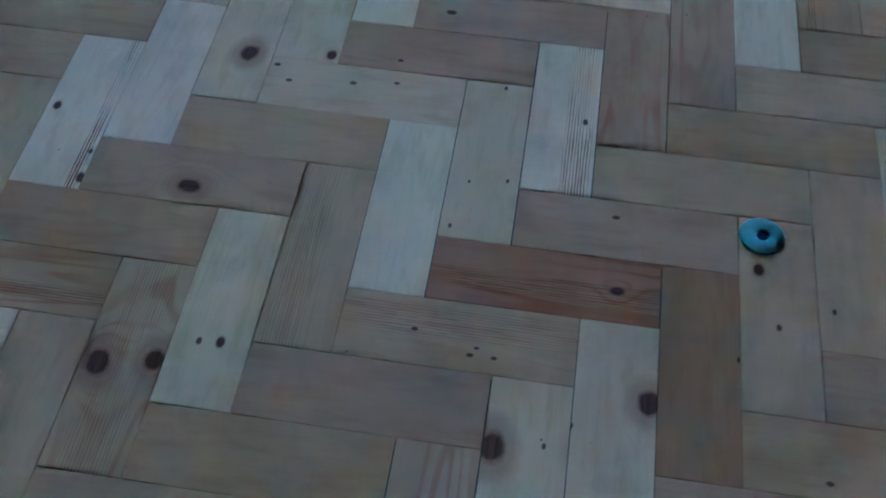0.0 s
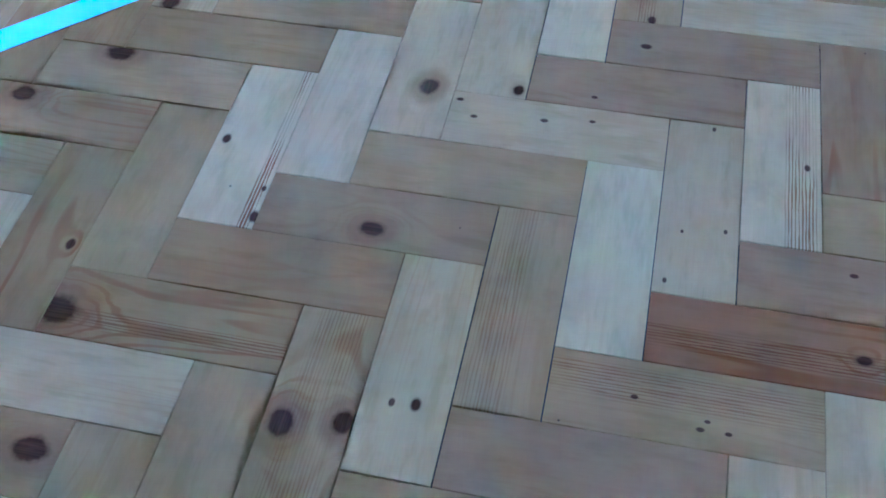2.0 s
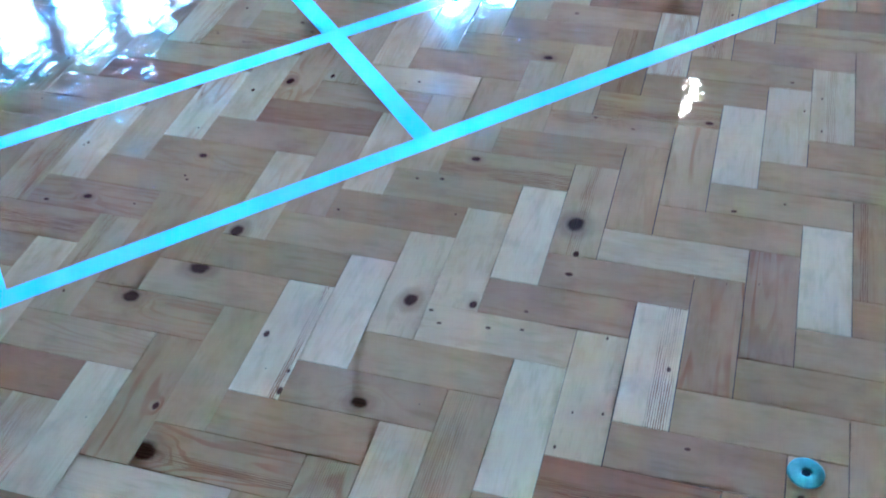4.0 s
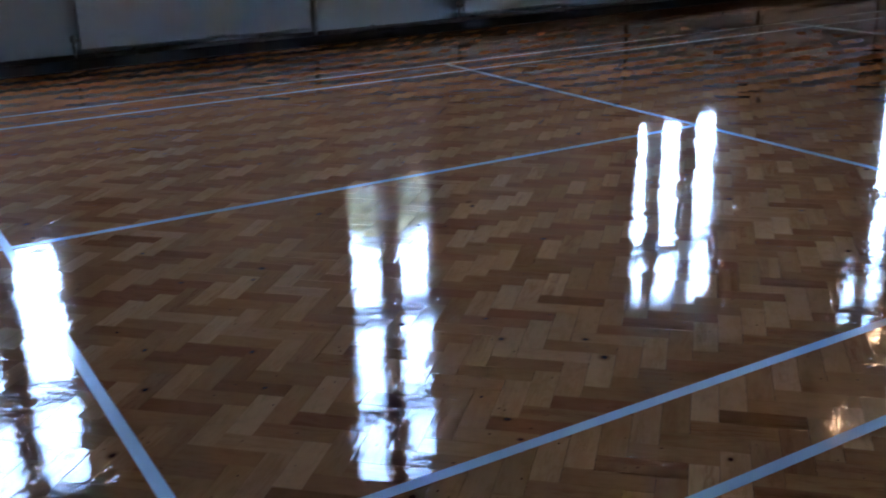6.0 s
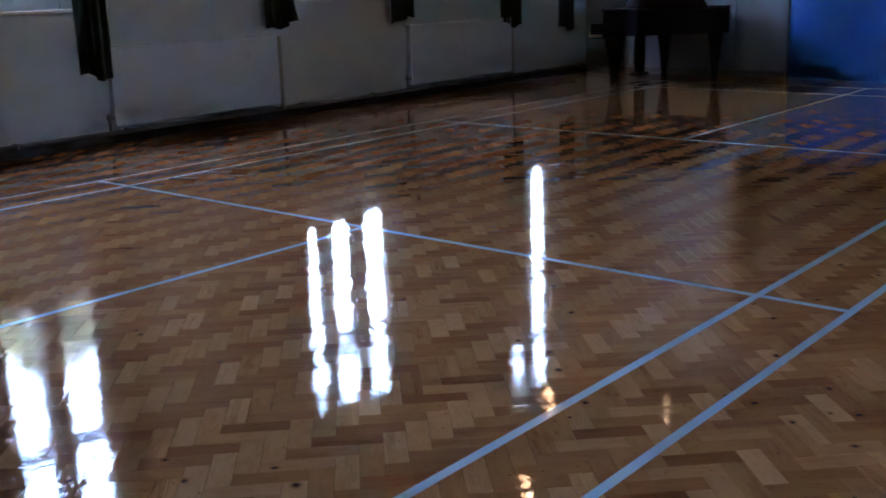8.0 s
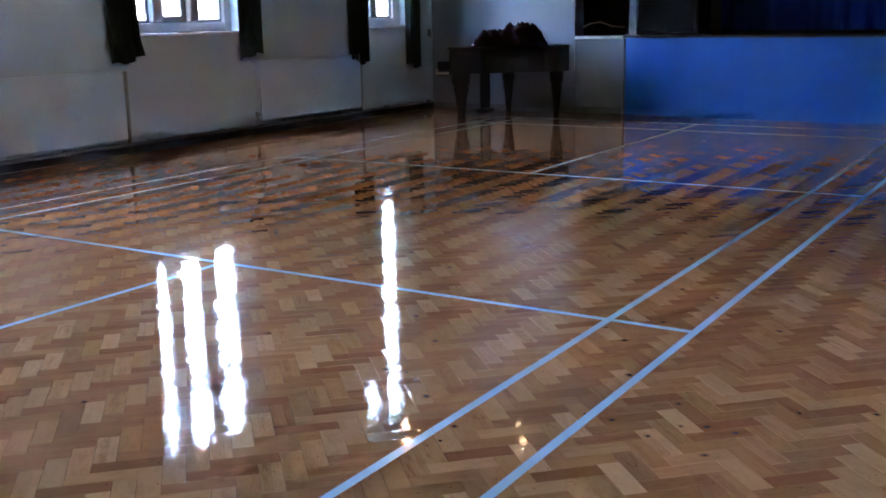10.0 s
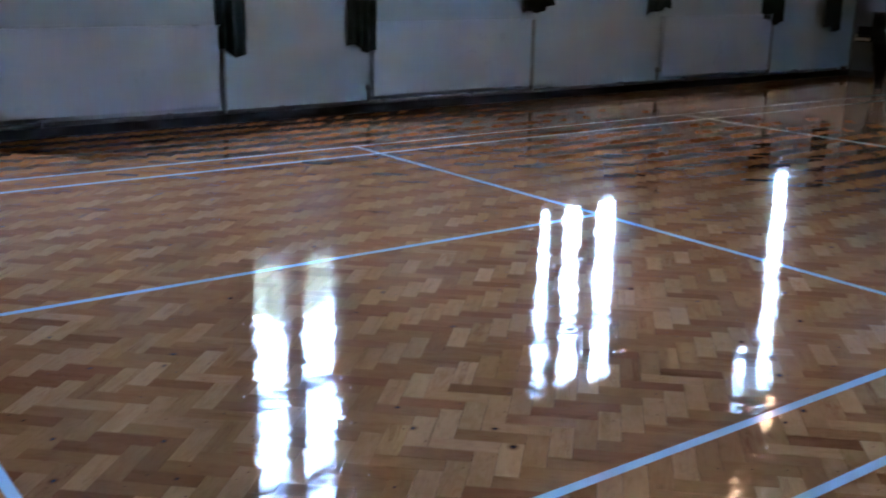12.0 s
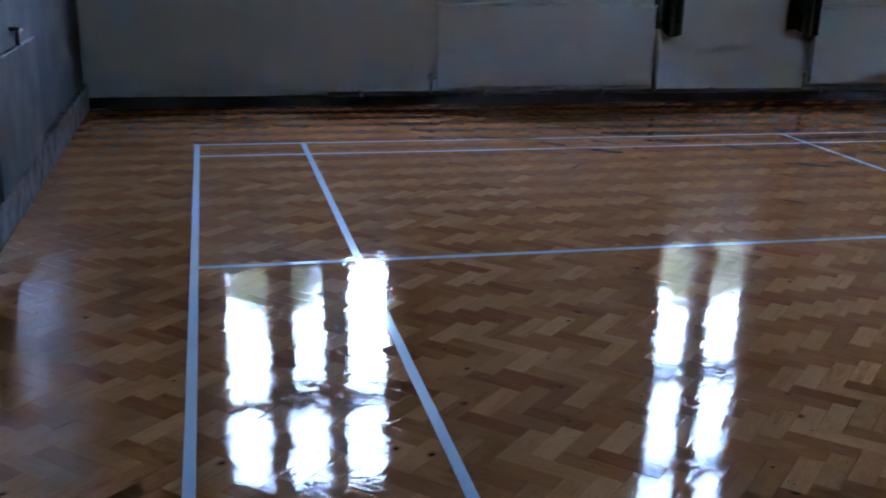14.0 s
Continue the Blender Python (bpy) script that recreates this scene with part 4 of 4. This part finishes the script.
def block_data(direction, gx, gy, rnd):
    """Corner cell, length along the block, tone, grain and knots of one block."""
    cell = "%s%d,%d" % (direction, gx, gy)
    if cell in KNOWN:
        code, contrast = KNOWN[cell]
        shade = 1.0
    else:
        code = rnd.choices("WPSTKRB", SHARES[direction])[0]
        contrast, shade = rnd.uniform(0.15, 0.8), rnd.uniform(0.93, 1.06)
    mid = ORIGIN + AX * (gx * UNIT) + AY * (gy * UNIT)
    even = 0.0 if cell in KNOWN else 0.28 + 0.47 * min(1.0, max(0.0, (math.hypot(mid.x, mid.y + 1.4) - 3.5) / 4.0))
    tone = tuple((c * (1 - even) + m * even) * shade * rnd.uniform(0.98, 1.02) for c, m in zip(TONES[code], MEAN[direction]))
    knots = []
    wide, deep = (1, 3) if direction == "V" else (3, 1)
    left = gx + (direction == "H")
    for kx, ky, r in KNOTS:
        if left <= kx < left + wide and gy <= ky < gy + deep:
            along, acr = (ky - gy, kx - left) if direction == "V" else (kx - left, ky - gy)
            knots.append((along * UNIT, acr * UNIT, r / 1000 * (0.78 if r < 4 else 1.0)))
    if cell not in KNOWN and not knots:
        if rnd.random() < 0.08:
            knots.append((rnd.uniform(0.01, 0.22), rnd.uniform(0.008, 0.068), rnd.uniform(0.004, 0.011)))
        for _ in range(rnd.choice((0, 0, 0, 1, 2))):
            knots.append((rnd.uniform(0.01, 0.22), rnd.uniform(0.008, 0.068), rnd.uniform(0.0018, 0.0035)))
    knots = (sorted(knots, key=lambda k: -k[2]) + [(-1.0, -1.0, 0.001)] * 4)[:4]
    band = BANDS.get(cell)
    if band is None:
        strong = rnd.uniform(0.3, 0.8) if cell not in KNOWN and rnd.random() < 0.25 else 0.0
        band = (rnd.uniform(0.01, 0.066), rnd.uniform(0.006, 0.03), strong)
    return tone, (contrast, rnd.uniform(0, 90), rnd.uniform(15, 42)), knots, band


def block_geometry(direction, gx, gy, rnd):
    """Vertices, faces and the flat coordinates of one block, with a chamfered and slightly tilted top."""
    L, Wd = 3 * UNIT, UNIT
    base = ORIGIN + AX * ((gx + (direction == "H")) * UNIT) + AY * (gy * UNIT)
    eu, ev = (AY, AX) if direction == "V" else (AX, AY)
    g, ch = GAP / 2 * (rnd.uniform(0.6, 1.5) if rnd.random() > 0.08 else rnd.uniform(1.5, 2.0)), 0.00008
    lift, ru, rv = rnd.uniform(-0.00012, 0.00012), rnd.gauss(0, 0.0017), rnd.gauss(0, 0.0036)
    verts, flat = [], []
    for inset, drop in ((g, 0.010), (g, ch), (g + ch, 0.0)):
        for u, v in ((inset, inset), (L - inset, inset), (L - inset, Wd - inset), (inset, Wd - inset)):
            z = lift + ru * (u - L / 2) + rv * (v - Wd / 2) - drop
            p = base + eu * u + ev * v
            verts.append((p.x, p.y, max(-0.010, min(0.00034, z)) if drop < 0.005 else -0.0095))
            flat.append((u, v))
    faces = [(8, 9, 10, 11)]
    for lo, hi in ((0, 4), (4, 8)):
        for i in range(4):
            j = (i + 1) % 4
            faces.append((lo + i, lo + j, hi + j, hi + i))
    if direction == "V":
        faces = [f[::-1] for f in faces]
    return verts, faces, flat


def blocks_mesh(name, cells):
    verts, faces, flats, tones, grains, bands, knots = [], [], [], [], [], [], [[], [], [], []]
    for direction, gx, gy in cells:
        rnd = random.Random(gx * 7919 + gy * 104729 + (1 if direction == "V" else 0))
        tone, grain, kn, band = block_data(direction, gx, gy, rnd)
        vs, fs, fl = block_geometry(direction, gx, gy, rnd)
        b = len(verts)
        verts += vs
        faces += [tuple(i + b for i in f) for f in fs]
        flats += fl
        for _ in fs:
            tones.append((*tone, 1.0))
            grains.append(grain)
            bands.append(band)
            for i in range(4):
                knots[i].append(kn[i])
    me = bpy.data.meshes.new(name)
    me.from_pydata(verts, [], faces)
    layer = me.uv_layers.new(name="block")
    index = np.empty(len(me.loops), dtype=np.int32)
    me.loops.foreach_get("vertex_index", index)
    layer.data.foreach_set("uv", np.array(flats, dtype=np.float32)[index].ravel())
    me.attributes.new("tone", "FLOAT_COLOR", "FACE").data.foreach_set("color", np.array(tones, dtype=np.float32).ravel())
    me.attributes.new("grain", "FLOAT_VECTOR", "FACE").data.foreach_set("vector", np.array(grains, dtype=np.float32).ravel())
    me.attributes.new("band", "FLOAT_VECTOR", "FACE").data.foreach_set("vector", np.array(bands, dtype=np.float32).ravel())
    for i in range(4):
        me.attributes.new("knot_%d" % i, "FLOAT_VECTOR", "FACE").data.foreach_set("vector", np.array(knots[i], dtype=np.float32).ravel())
    me.materials.append(FLOOR)
    return me


floor = part("floor", box(X0 - 0.2, X1 + 0.2, Y0 - 0.2, Y1 + 0.2, -0.06, -0.0094), BASE)
tagged(floor, "glossy lacquered pine herringbone parquet floor of the hall", "floor", kind="structure")
near_cells, far_cells = [], []
for m in range(-90, 91):
    for k in range(-120, 261):
        gx, gy = k + 6 * m, k
        for direction, mid in (("V", (gx + 0.5, gy + 1.5)), ("H", (gx + 2.5, gy + 0.5))):
            c = ORIGIN + AX * (mid[0] * UNIT) + AY * (mid[1] * UNIT)
            if not (X0 - 0.08 < c.x < X1 + 0.1 and Y0 - 0.08 < c.y < Y1 + 0.08):
                continue
            if -0.35 < c.x < 2.0 and -1.02 < c.y < 1.05:
                near_cells.append((direction, gx, gy))
            else:
                far_cells.append((direction, gx, gy))
for cell in near_cells:
    ob = new("parquet_block", blocks_mesh("parquet_block", [cell]))
    ob.parent = floor
rest = new("parquet_blocks", blocks_mesh("parquet_blocks", far_cells))
rest.parent = floor
tagged(rest, kind="stuff")
